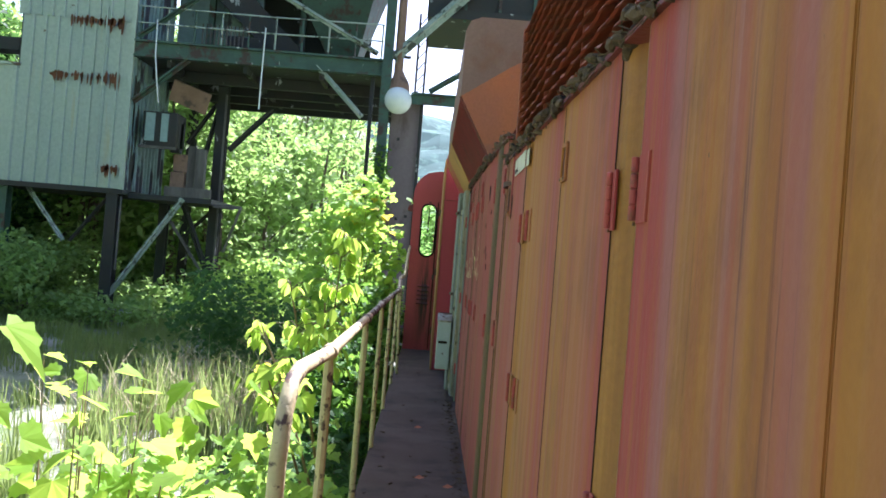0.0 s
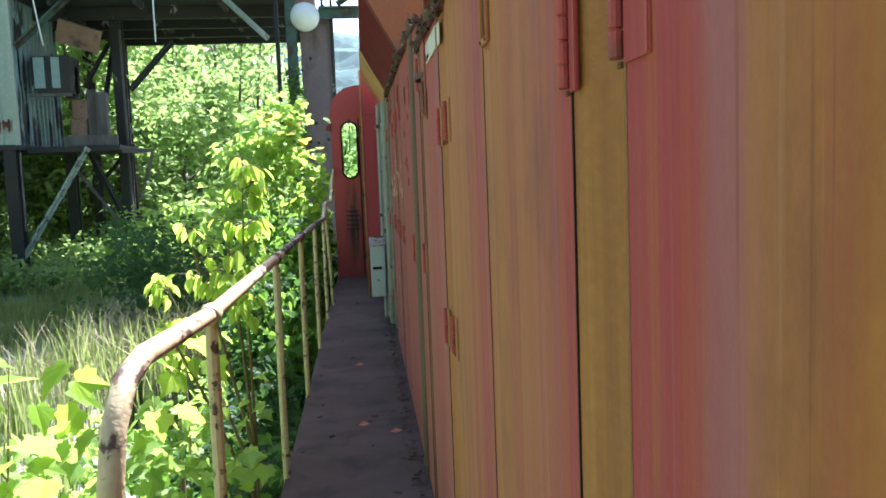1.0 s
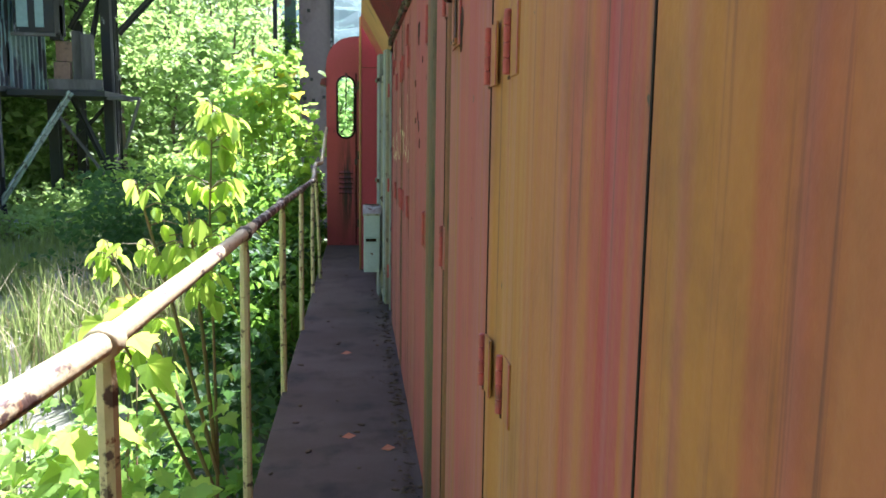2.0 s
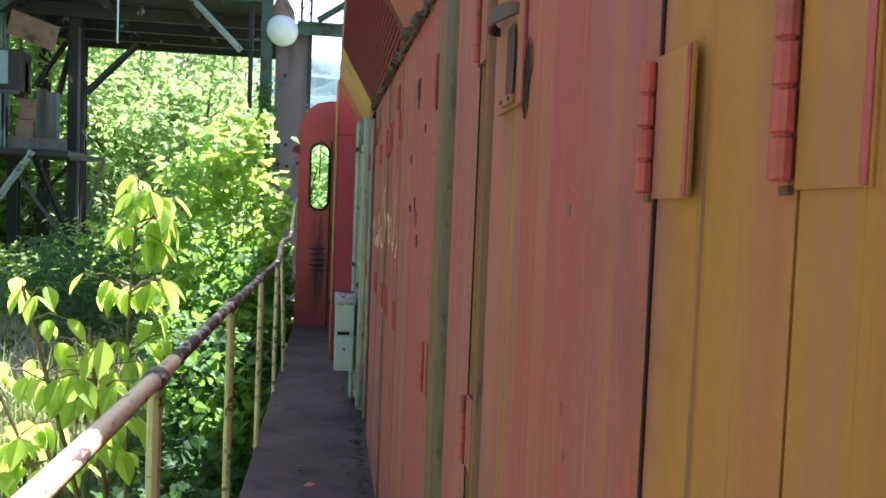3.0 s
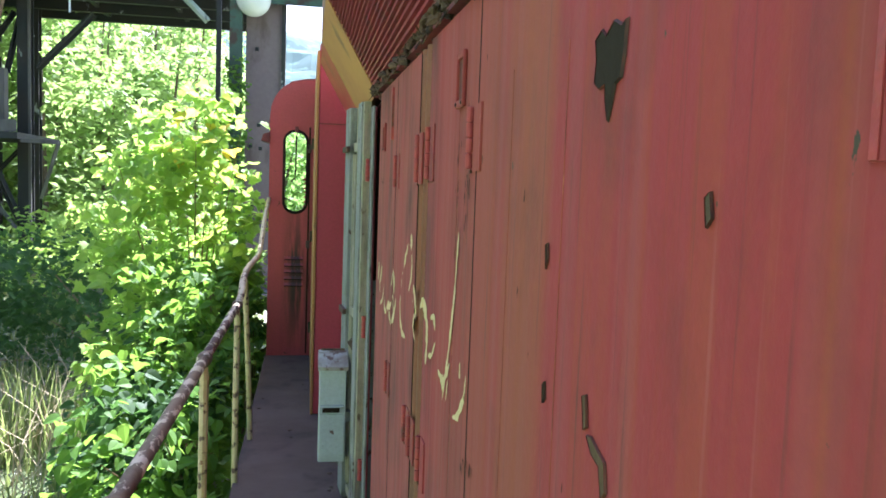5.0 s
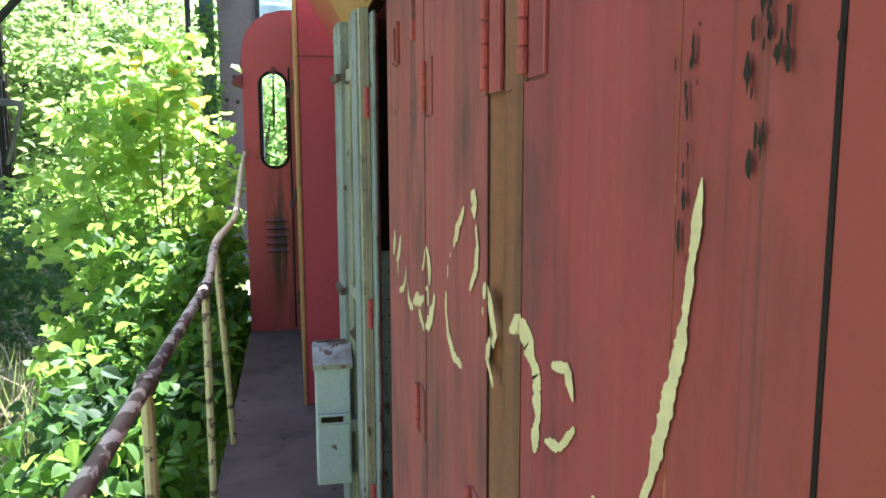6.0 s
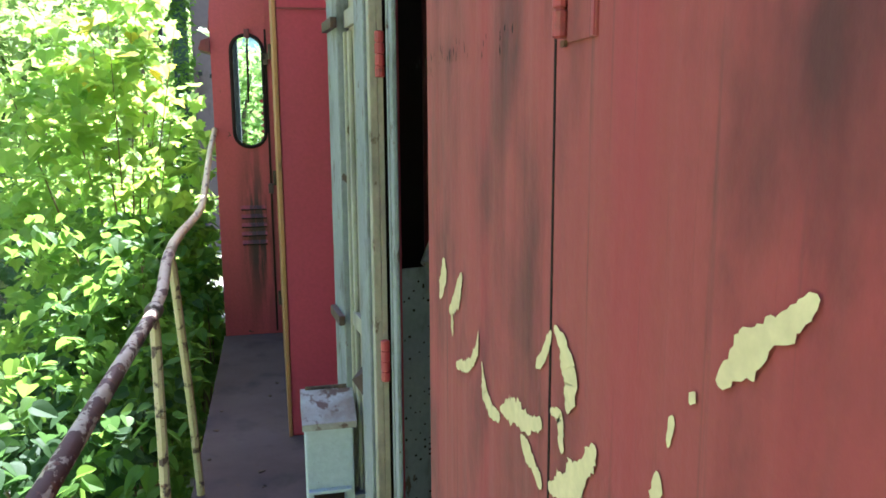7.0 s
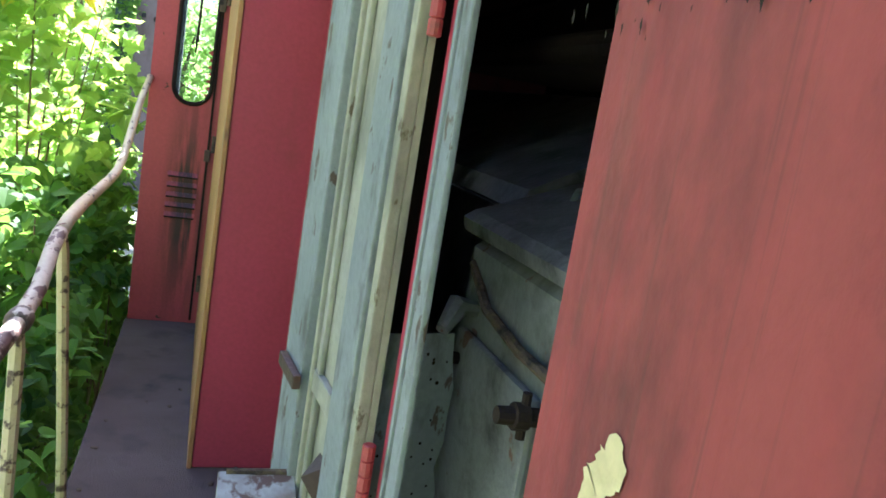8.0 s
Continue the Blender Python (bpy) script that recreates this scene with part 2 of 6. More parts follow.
DECK = surface("deck_grit", (0.082, 0.056, 0.046), (0.118, 0.084, 0.070), (1.5, 2.5, 2), (0.035, 0.026, 0.026), (0.52, 0.72), (4, 4, 4), (0.16, 0.12, 0.11), (0.70, 0.74), (30, 30, 30), rough=0.9, bump=0.7, grain=(140, 140, 140))
RAIL = surface("rail_cream", (0.62, 0.52, 0.30), (0.55, 0.44, 0.24), (9, 3, 9), (0.10, 0.06, 0.045), (0.57, 0.62), (22, 8, 22), (0.22, 0.10, 0.05), (0.64, 0.68), (30, 30, 30), rough=0.5)
RAIL_FLAKED = surface("rail_flaked", (0.58, 0.50, 0.36), (0.48, 0.40, 0.27), (9, 3, 9), (0.12, 0.07, 0.05), (0.50, 0.53), (24, 10, 24), (0.20, 0.10, 0.06), (0.60, 0.64), (34, 34, 34), rough=0.6)
RAIL_WORN = surface("rail_worn", (0.10, 0.068, 0.040), (0.15, 0.105, 0.065), (9, 5, 9), (0.52, 0.46, 0.34), (0.52, 0.56), (25, 12, 25), rough=0.6)
DOOR_IN = surface("door_inside", (0.33, 0.32, 0.26), (0.38, 0.35, 0.23), (3, 3, 1.2), (0.15, 0.15, 0.12), (0.48, 0.70), (9, 9, 3), (0.12, 0.09, 0.05), (0.64, 0.67), (16, 16, 8), rough=0.6)
STILE = surface("stile_grey", (0.20, 0.22, 0.225), (0.27, 0.285, 0.28), (4, 4, 1.5), (0.09, 0.085, 0.075), (0.50, 0.66), (12, 12, 5), (0.09, 0.06, 0.045), (0.64, 0.67), (22, 22, 12), rough=0.55)
BOX_GREY = surface("box_grey", (0.40, 0.46, 0.49), (0.45, 0.51, 0.53), (4, 4, 4), (0.30, 0.25, 0.20), (0.62, 0.72), (9, 9, 5), (0.13, 0.07, 0.045), (0.66, 0.69), (18, 18, 18), rough=0.5)
BOX_LID = surface("box_lid", (0.42, 0.42, 0.39), (0.24, 0.19, 0.15), (9, 9, 9), (0.12, 0.07, 0.05), (0.52, 0.58), (15, 15, 15), rough=0.6)
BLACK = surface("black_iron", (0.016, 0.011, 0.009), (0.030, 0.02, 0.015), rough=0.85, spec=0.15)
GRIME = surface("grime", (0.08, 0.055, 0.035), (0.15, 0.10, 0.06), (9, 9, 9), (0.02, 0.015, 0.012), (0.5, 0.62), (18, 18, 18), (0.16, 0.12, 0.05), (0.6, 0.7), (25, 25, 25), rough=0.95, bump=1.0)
OILY = surface("oily_casting", (0.08, 0.077, 0.073), (0.18, 0.18, 0.175), (5, 5, 5), (0.02, 0.018, 0.016), (0.50, 0.66), (11, 11, 11), (0.16, 0.15, 0.14), (0.64, 0.67), rough=0.42)
ENGINE = surface("engine_grey", (0.26, 0.26, 0.24), (0.16, 0.165, 0.16), (3, 3, 3), (0.05, 0.045, 0.04), (0.50, 0.72), (9, 9, 9), (0.12, 0.05, 0.03), (0.64, 0.67), rough=0.5)
HOLE = surface("dark_hole", (0.026, 0.023, 0.017), (0.042, 0.034, 0.022), rough=0.95, spec=0.1)
STRAP = surface("worn_steel", (0.070, 0.045, 0.040), (0.11, 0.060, 0.048), (9, 9, 9), (0.10, 0.05, 0.03), (0.55, 0.65), (20, 20, 20), rough=0.55, metal=0.15)
CREAM = surface("bare_cream", (0.72, 0.60, 0.31), (0.66, 0.54, 0.27), (20, 20, 20), rough=0.6, bump=0.1)
SIGN = surface("sign_white", (0.70, 0.69, 0.62), (0.62, 0.60, 0.52), (9, 9, 9), (0.35, 0.22, 0.08), (0.60, 0.66), (30, 30, 30), rough=0.5)
INK = surface("sign_ink", (0.03, 0.03, 0.03), (0.05, 0.045, 0.04))
SHEET = surface("cream_sheet", (0.37, 0.44, 0.37), (0.31, 0.39, 0.36), (0.5, 0.5, 0.15), (0.36, 0.33, 0.20), (0.60, 0.78), (2, 2, 0.25), (0.10, 0.05, 0.03), (0.69, 0.72), (1.2, 1.2, 2.6), rough=0.5, bump=0.1, grain=(8, 8, 8))
SHEET_BLUE = surface("blue_sheet", (0.25, 0.36, 0.36), (0.21, 0.30, 0.31), (0.5, 0.5, 0.2), (0.05, 0.05, 0.07), (0.54, 0.59), (1.8, 1.8, 0.45), rough=0.5, bump=0.1, grain=(8, 8, 8))
RUST_PATCH = surface("rust_patch", (0.09, 0.04, 0.02), (0.16, 0.07, 0.03), (6, 6, 6), rough=0.9)
STEEL = surface("green_steel", (0.055, 0.11, 0.085), (0.04, 0.075, 0.06), (1, 1, 1), (0.05, 0.03, 0.025), (0.53, 0.62), (2.5, 2.5, 2.5), (0.40, 0.43, 0.40), (0.66, 0.70), (5, 5, 3), rough=0.6, grain=(10, 10, 10))
STEEL_PALE = surface("pale_steel", (0.22, 0.30, 0.26), (0.42, 0.47, 0.44), (1.5, 1.5, 1.5), (0.06, 0.07, 0.06), (0.54, 0.60), (3, 3, 3), rough=0.6, grain=(10, 10, 10))
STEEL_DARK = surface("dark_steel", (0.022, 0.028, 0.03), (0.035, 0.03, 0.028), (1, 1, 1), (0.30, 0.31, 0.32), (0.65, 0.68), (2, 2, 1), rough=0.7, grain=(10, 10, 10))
PLATE = surface("plate_mauve", (0.16, 0.12, 0.135), (0.20, 0.155, 0.165), (0.6, 0.6, 0.3), (0.10, 0.07, 0.07), (0.55, 0.7), (1.5, 1.5, 0.6), rough=0.6, grain=(10, 10, 10))
PLY = surface("old_board", (0.20, 0.125, 0.09), (0.27, 0.175, 0.13), (1.5, 1.5, 0.8), (0.08, 0.06, 0.05), (0.55, 0.66), (2, 2, 2), rough=0.85, grain=(12, 12, 12))
TIMBER = surface("grey_timber", (0.15, 0.142, 0.135), (0.08, 0.075, 0.07), (3, 3, 0.5), rough=0.9, grain=(14, 14, 4))
CONCRETE = surface("concrete", (0.28, 0.25, 0.21), (0.20, 0.17, 0.14), (1, 1, 1), (0.07, 0.06, 0.05), (0.5, 0.65), (2, 2, 2), rough=0.9, grain=(10, 10, 10))
GLOBE = surface("globe_white", (0.75, 0.80, 0.82), (0.68, 0.74, 0.77), (3, 3, 3), rough=0.25, bump=0.02)
BARK = surface("bark", (0.11, 0.08, 0.055), (0.17, 0.13, 0.09), (9, 9, 3), rough=0.9, bump=0.6)
TWIG = surface("green_twig", (0.16, 0.15, 0.05), (0.22, 0.13, 0.06), (9, 9, 9), rough=0.7)
DRY = surface("dry_grass", (0.50, 0.42, 0.25), (0.38, 0.30, 0.17), (9, 9, 2), rough=0.9)
SOIL = surface("ground_soil", (0.30, 0.28, 0.23), (0.12, 0.16, 0.06), (0.5, 0.5, 0.5), (0.09, 0.13, 0.035), (0.48, 0.60), (0.35, 0.35, 0.35), (0.42, 0.40, 0.36), (0.60, 0.66), (9, 9, 9), rough=0.95, bump=0.8, grain=(12, 12, 12))
# the bluish green paints distance haze into the hill
HILL = surface("hill_haze_green", (0.055, 0.12, 0.11), (0.035, 0.085, 0.075), (0.05, 0.05, 0.05), (0.08, 0.16, 0.13), (0.5, 0.6), (0.12, 0.12, 0.12), rough=1.0, bump=1.0, grain=(0.2, 0.2, 0.2))
# leaf tones carry the light: bright for sunlit plants, dark for shaded ones
LEAF_SUN = leaf_mat("leaf_sunlit", (0.09, 0.20, 0.03), (0.28, 0.43, 0.09), (0.70, 0.95, 0.18))
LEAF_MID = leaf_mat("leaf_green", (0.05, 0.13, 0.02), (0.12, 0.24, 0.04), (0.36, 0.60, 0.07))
LEAF_WOOD = leaf_mat("leaf_woods", (0.08, 0.17, 0.03), (0.30, 0.42, 0.14), (0.48, 0.68, 0.18))
LEAF_ONE = leaf_mat("leaf_young", (0.15, 0.29, 0.03), (0.25, 0.42, 0.05), (0.80, 0.95, 0.14), island=False)
LEAF_YELLOW = leaf_mat("leaf_yellow", (0.42, 0.36, 0.03), (0.60, 0.50, 0.05), (0.95, 0.80, 0.10), island=False)
LEAF_SHADED = leaf_mat("leaf_shade", (0.025, 0.07, 0.02), (0.06, 0.13, 0.035), (0.12, 0.24, 0.05))
GRASS = leaf_mat("grass_green", (0.07, 0.14, 0.03), (0.17, 0.23, 0.075), (0.40, 0.46, 0.13))
GLASS, gt, gp = nodes_of("window_glass")
gp.inputs["Transmission Weight"].default_value, gp.inputs["Roughness"].default_value, gp.inputs["IOR"].default_value = 1.0, 0.03, 1.05
gp.inputs["Base Color"].default_value = (0.75, 0.88, 0.82, 1)

# ---- the locomotive ----
W = 0.02      # hood side
loco = thing("locomotive", "derelict red and ochre locomotive with faded, streaked and peeling paint", "locomotive")


def wall_ring(bm, rect, hole, r, y0, y1, n=6):
    """A plate in the x-z plane with a round-cornered hole through it."""
    x0, x1, z0, z1 = rect
    a0, a1, b0, b1 = hole
    pts = []
    for cx, cz, s in ((a1 - r, b1 - r, 0), (a0 + r, b1 - r, 1), (a0 + r, b0 + r, 2), (a1 - r, b0 + r, 3)):
        for k in range(n + 1):
            a = (s + k / n) * math.pi / 2
            pts.append((cx + r * math.cos(a), cz + r * math.sin(a)))
    out = []
    for i, (x, z) in enumerate(pts):
        s, k = divmod(i, n + 1)
        if k * 2 == n:
            out.append(((x1, x0, x0, x1)[s], (z1, z1, z0, z0)[s]))
        elif (s in (0, 2)) == (k * 2 < n):
            out.append((x1 if s in (0, 3) else x0, z))
        else:
            out.append((x, z1 if s in (0, 1) else z0))
    loops = [[bm.verts.new((x, y, z)) for x, z in ps] for ps in (out, pts) for y in (y0, y1)]
    m = len(pts)
    for i in range(m):
        j = (i + 1) % m
        bm.faces.new((loops[0][i], loops[0][j], loops[2][j], loops[2][i]))
        bm.faces.new((loops[1][i], loops[3][i], loops[3][j], loops[1][j]))
        bm.faces.new((loops[2][i], loops[2][j], loops[3][j], loops[3][i]))
        bm.faces.new((loops[0][i], loops[1][i], loops[1][j], loops[0][j]))
    return bm


# walkway
bm = slab(-0.625, 0.06, -4.0, 11.82, -0.05, 0.0, 0.006)
deck = part("walkway_deck", bm, DECK, loco, "dark gritty steel walkway along the hood")
part("side_sill", slab(-0.62, -0.59, -4.0, 14.5, -0.42, -0.052), CAB_DARK, loco)
rng = random.Random(5)
bm = bmesh.new()
for i in range(260):
    y = rng.uniform(1.5, 11.6)
    x = 0.015 - abs(rng.gauss(0, 0.05)) if i % 4 else rng.uniform(-0.58, 0.0)
    s = rng.uniform(0.004, 0.014)
    bmesh.ops.create_icosphere(bm, subdivisions=1, radius=s, matrix=pose(x, y, s * 0.25, 0, 0, rng.uniform(0, 180)) @ Matrix.Diagonal((1, rng.uniform(1, 2), 0.5, 1)))
tagged(part("grit", bm, GRIME, deck, "loose rust flakes and grit"), kind="stuff")
for x, y in ((-0.27, 5.2), (-0.10, 5.05), (-0.30, 6.6)):
    bm = bmesh.new()
    bm.faces.new([bm.verts.new((x + dx, y + dy, 0.004 + dz)) for dx, dy, dz in ((-0.03, 0, 0), (0, 0.025, 0.012), (0.035, 0.005, 0.004), (0.005, -0.02, 0))])
    part("dead_leaf", bm, ORANGE, deck, "curled reddish dead leaf")

# hood shell, black so that the shade behind the door gaps is in its colour
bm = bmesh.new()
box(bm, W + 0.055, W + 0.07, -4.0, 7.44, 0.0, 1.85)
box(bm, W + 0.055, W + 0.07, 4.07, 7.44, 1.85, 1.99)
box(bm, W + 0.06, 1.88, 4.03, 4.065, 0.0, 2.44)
# unseen far side, with an opening added to let daylight onto the engine
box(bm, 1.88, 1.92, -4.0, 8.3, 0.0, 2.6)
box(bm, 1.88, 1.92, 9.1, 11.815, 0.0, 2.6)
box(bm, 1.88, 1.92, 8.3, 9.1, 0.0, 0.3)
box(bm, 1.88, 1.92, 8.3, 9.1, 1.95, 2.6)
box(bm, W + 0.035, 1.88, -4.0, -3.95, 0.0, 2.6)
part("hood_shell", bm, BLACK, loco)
bm = prism(bmesh.new(), [(0.07, 2.45), (0.13, 2.55), (0.30, 2.62), (1.6, 2.62), (1.88, 2.45), (1.86, 2.43), (0.10, 2.43)], -4.0, 4.066)
part("hood_roof", bm, CAB_DARK, loco)
bm = prism(bmesh.new(), [(0.06, 2.0), (0.2, 2.2), (1.6, 2.2), (1.88, 2.0), (1.86, 1.98), (0.2, 1.98)], 4.068, 11.81)
part("hood_roof", bm, CAB_DARK, loco)
part("floor_plate", slab(0.06, 1.88, -3.9, 11.75, -0.05, -0.01), GRIME, loco)


def ledge(y):
    return 1.735 + 0.025 * (y - 1.0)


def hinge(y, z, parent, side=1, h=0.105, wide=0.062):
    """A barrel of four knuckles on a leaf that lies beside it."""
    k = h / 4
    zs = [(z + i * k + o, q) for i in range(4) for o, q in ((0.0005, 0.0048), (0.0020, 0.0070), (k - 0.0020, 0.0070), (k - 0.0005, 0.0048))]
    bm = tube(bmesh.new(), [(W - 0.006, y, a) for a, q in zs], [q for a, q in zs], 10)
    bm2 = slab(W - 0.0024, W + 0.001, y + (0.008 if side > 0 else -wide - 0.008), y + (wide + 0.008 if side > 0 else -0.008), z - 0.004, z + h + 0.002, 0.0008)
    bm3 = slab(W - 0.0036, W - 0.0026, y + (wide if side > 0 else -wide - 0.006), y + (wide + 0.006 if side > 0 else -wide), z - 0.003, z + h + 0.001)
    hb = part("hinge", bm, HINGE_RED, parent, "red-painted barrel hinge", smooth=False)
    part("hinge_leaf", bm2, HOOD, parent)
    part("leaf_edge", bm3, HINGE_RED, parent)
    part("hinge_rust", slab(W - 0.004, W - 0.0012, y - 0.005, y + 0.004, z - 0.007, z - 0.0015), RUST_PATCH, parent)
    return hb


def handle(y, z, parent, h=0.10, strap=False):
    """A sunken pull: a raised rim, a dark pocket and a bar."""
    bm = bmesh.new()
    w = 0.075
    bars = [(y - w / 2 + 0.004, y + w / 2 - 0.004, z, z + 0.014)]
    if not strap:
        bars += [(y - w / 2 + 0.004, y - w / 2 + 0.012, z + 0.012, z + h), (y + w / 2 - 0.012, y + w / 2 - 0.004, z + 0.012, z + h), (y - w / 2 + 0.012, y + w / 2 - 0.012, z + h - 0.012, z + h)]
    for y0, y1, z0, z1 in bars:
        box(bm, W - (0.013 if strap else 0.008), W, y0, y1, z0, z1, 0.003)
    part("handle_rim", bm, HOOD, parent)
    def soft_corner(v):
        return math.copysign(abs(v) ** 0.45, v)

    drop, tall = (0.010, 0.016) if strap else (0.0, 0.0)
    ring = [(y - drop + (w / 2 - 0.013) * soft_corner(math.cos(a)), z + h / 2 + 0.004 + tall / 2 + (h / 2 - 0.008 + tall / 2) * soft_corner(math.sin(a))) for a in (k * math.tau / 20 for k in range(20))]
    bm = bmesh.new()
    lift = 0.007 if strap else 0.0
    out = [bm.verts.new((W - 0.0032 - lift, a, b)) for a, b in ring]
    inn = [bm.verts.new((W - 0.0012 - lift, y + (a - y) * 0.8, z + h / 2 + (b - z - h / 2) * 0.9)) for a, b in ring]
    for k in range(20):
        bm.faces.new((out[k], out[(k + 1) % 20], inn[(k + 1) % 20], inn[k]))
    bm.faces.new(inn)
    part("handle_pocket", bm, POCKET, parent)
    for dy in (-0.024, 0.024):
        part("screw", tube(bmesh.new(), [(W - (0.016 if strap else 0.0105), y + dy, z + 0.007), (W - 0.004, y + dy, z + 0.007)], 0.0035, 8), STRAP, parent)
    if strap:
        n = 22
        bm = bmesh.new()
        rows = []
        for i in range(n + 1):
            u = i / n
            x = W + 0.001 - 0.034 * math.sin(math.pi * u) ** 0.55
            yy = y - 0.040 + 0.150 * u
            hh = 0.011 * (1 - 0.55 * abs(2 * u - 1) ** 6)
            zc = z + h + 0.030 - 0.004 * u
            rows.append([bm.verts.new(p) for p in ((x, yy, zc - hh), (x, yy, zc + hh), (x + 0.005, yy, zc + hh), (x + 0.005, yy, zc - hh))])
        for p, q in zip(rows, rows[1:]):
            for k in range(4):
                bm.faces.new((p[k], p[(k + 1) % 4], q[(k + 1) % 4], q[k]))
        bm.faces.new(rows[0])
        bm.faces.new(rows[-1])
        part("handle_strap", bm, STRAP, parent, "bent worn steel strap")


def door(y0, y1, z1a, z1b, label="hood door panel"):
    """A hood door with a rolled edge; its top may slope with the ledge."""
    bm = box(bmesh.new(), W, W + 0.03, y0 + 0.0018, y1 - 0.0018, 0.015, 2.0)
    for v in bm.verts:
        if v.co.z > 1:
            v.co.z = z1a if v.co.y < (y0 + y1) / 2 else z1b
    bmesh.ops.bevel(bm, geom=bm.edges[:], offset=0.002, segments=2, affect="EDGES")
    return part("hood_door", bm, HOOD, loco, label)


def post(y0, y1, top, mat, grooves=1, proud=0.0, name="hood_post", deep=0.036, shade_strip=True):
    """A pressed channel between two doors."""
    n = 12 * grooves
    bm = bmesh.new()
    prof = []
    for i in range(n + 1):
        u = i / n
        prof.append((W - proud * math.sin(u * math.pi) ** 0.5 + 0.001 + deep * (0.5 - 0.5 * math.cos(u * math.tau * grooves)), y0 + 0.001 + (y1 - y0 - 0.004) * u))
    prof += [(W + 0.048, y1 - 0.003), (W + 0.048, y0 + 0.001)]
    a = [bm.verts.new((x, y, 0.01)) for x, y in prof]
    b = [bm.verts.new((x, y, top)) for x, y in prof]
    for i in range(len(prof)):
        j = (i + 1) % len(prof)
        bm.faces.new((a[i], a[j], b[j], b[i]))
    bm.faces.new(a)
    bm.faces.new(b)
    p = part(name, bm, mat, loco)
    # black strip that paints the shade of the gap beside the door
    if shade_strip:
        part("gap_shade", slab(W - 0.0010, W + 0.02, y1 - 0.0028, y1 + 0.0016, 0.02, top - 0.01), BLACK, p)
    return p


def torn(ring, parent, mat=HOLE):
    """A hole rusted through the sheet, with a curled paint lip round it."""
    my, mz = sum(a for a, b in ring) / len(ring), sum(b for a, b in ring) / len(ring)
    bm = bmesh.new()
    bm.faces.new([bm.verts.new((W - 0.0025, a, b)) for a, b in ring])
    h = part("torn_hole", bm, mat, parent)
    bm = bmesh.new()
    n = len(ring)
    inn = [bm.verts.new((W - 0.0034, a, b)) for a, b in ring]
    out = [bm.verts.new((W - 0.0008, a + (a - my) * 0.07, b + (b - mz) * 0.05)) for a, b in ring]
    for k in range(n):
        bm.faces.new((inn[k], inn[(k + 1) % n], out[(k + 1) % n], out[k]))
    part("torn_lip", bm, POCKET, h)


d = door(-4.0, 0.0, ledge(0), ledge(0))
d = door(0.0, 1.067, ledge(0), ledge(1.067))
handle(0.5, 1.55, d)
d = door(1.067, 1.70, ledge(1.067), ledge(1.70))
hinge(1.706, 1.425, d, -1)
hinge(1.706, 0.83, d, -1)
p = post(1.70, 1.873, ledge(1.8), POST_OCHRE)
hinge(1.884, 1.42, p, -1, 0.105, 0.028)
hinge(1.884, 0.83, p, -1, 0.105, 0.028)
d = door(1.873, 2.48, ledge(1.873), ledge(2.48))
handle(2.43, 1.56, d)
d = door(2.48, 3.105, ledge(2.48), ledge(3.105))
hinge(3.112, 1.425, d, -1)
hinge(3.112, 0.85, d, -1)
p = post(3.105, 3.295, ledge(3.2), HOOD, 1, 0.0, "hood_post", 0.010)
hinge(3.304, 1.422, p, -1)
hinge(3.304, 0.84, p, -1)
d = door(3.295, 3.942, ledge(3.295), ledge(3.94))
part("handle_plate", slab(W - 0.006, W, 3.735, 3.885, 1.55, 1.80, 0.003), HOOD, d)
handle(3.800, 1.555, d, 0.10, True)
# a torn hole beside the pull
torn([(3.733, 1.60), (3.716, 1.632), (3.704, 1.62), (3.700, 1.59), (3.712, 1.575), (3.716, 1.545), (3.728, 1.530), (3.736, 1.548)], d)
post(3.942, 4.064, 1.90, POST_BROWN, 2, 0.004)
d = door(4.07, 4.338, 1.92, 1.93)
hinge(4.075, 1.665, d, -1, 0.12)
hinge(4.075, 0.955, d, -1, 0.12)
post(4.342, 4.471, 1.94, POST_OLIVE, 1, 0.014, "hood_batten", 0.0, False)
post(4.466, 4.603, 1.94, POST_TAN, 1, 0.011, "hood_batten", 0.0)
d = door(4.607, 5.6215, 1.94, 1.965)
hinge(4.630, 1.66, d, 1, 0.13)
hinge(4.705, 0.935, d, -1, 0.127)
hinge(5.655, 1.67, d, -1, 0.105)
hinge(5.655, 0.95, d, -1, 0.105)
torn([(5.085, 1.783), (5.070, 1.790), (5.058, 1.782), (5.040, 1.793), (5.022, 1.785), (5.012, 1.789), (5.015, 1.758), (5.020, 1.740), (5.033, 1.736), (5.040, 1.718), (5.046, 1.704), (5.053, 1.722), (5.056, 1.738), (5.070, 1.735), (5.083, 1.742), (5.080, 1.762)], d)
torn([(5.075, 1.437), (5.066, 1.44), (5.060, 1.41), (5.068, 1.405)], d, POST_OLIVE)
torn([(5.058, 1.402), (5.046, 1.404), (5.028, 1.397), (5.012, 1.392), (5.006, 1.366), (5.015, 1.357), (5.024, 1.384), (5.044, 1.389)], d, POST_OLIVE)
torn([(5.216, 1.575), (5.209, 1.578), (5.207, 1.560), (5.213, 1.548)], d)
torn([(5.205, 1.415), (5.198, 1.42), (5.196, 1.40), (5.203, 1.394)], d)
torn([(4.985, 1.325), (4.975, 1.33), (4.966, 1.305), (4.972, 1.293), (4.981, 1.30)], d, POST_OLIVE)
torn([(4.857, 1.636), (4.850, 1.640), (4.846, 1.622), (4.853, 1.615)], d, POST_OLIVE)
d = door(5.6185, 6.148, 1.965, 1.975)
handle(5.76, 1.783, d)
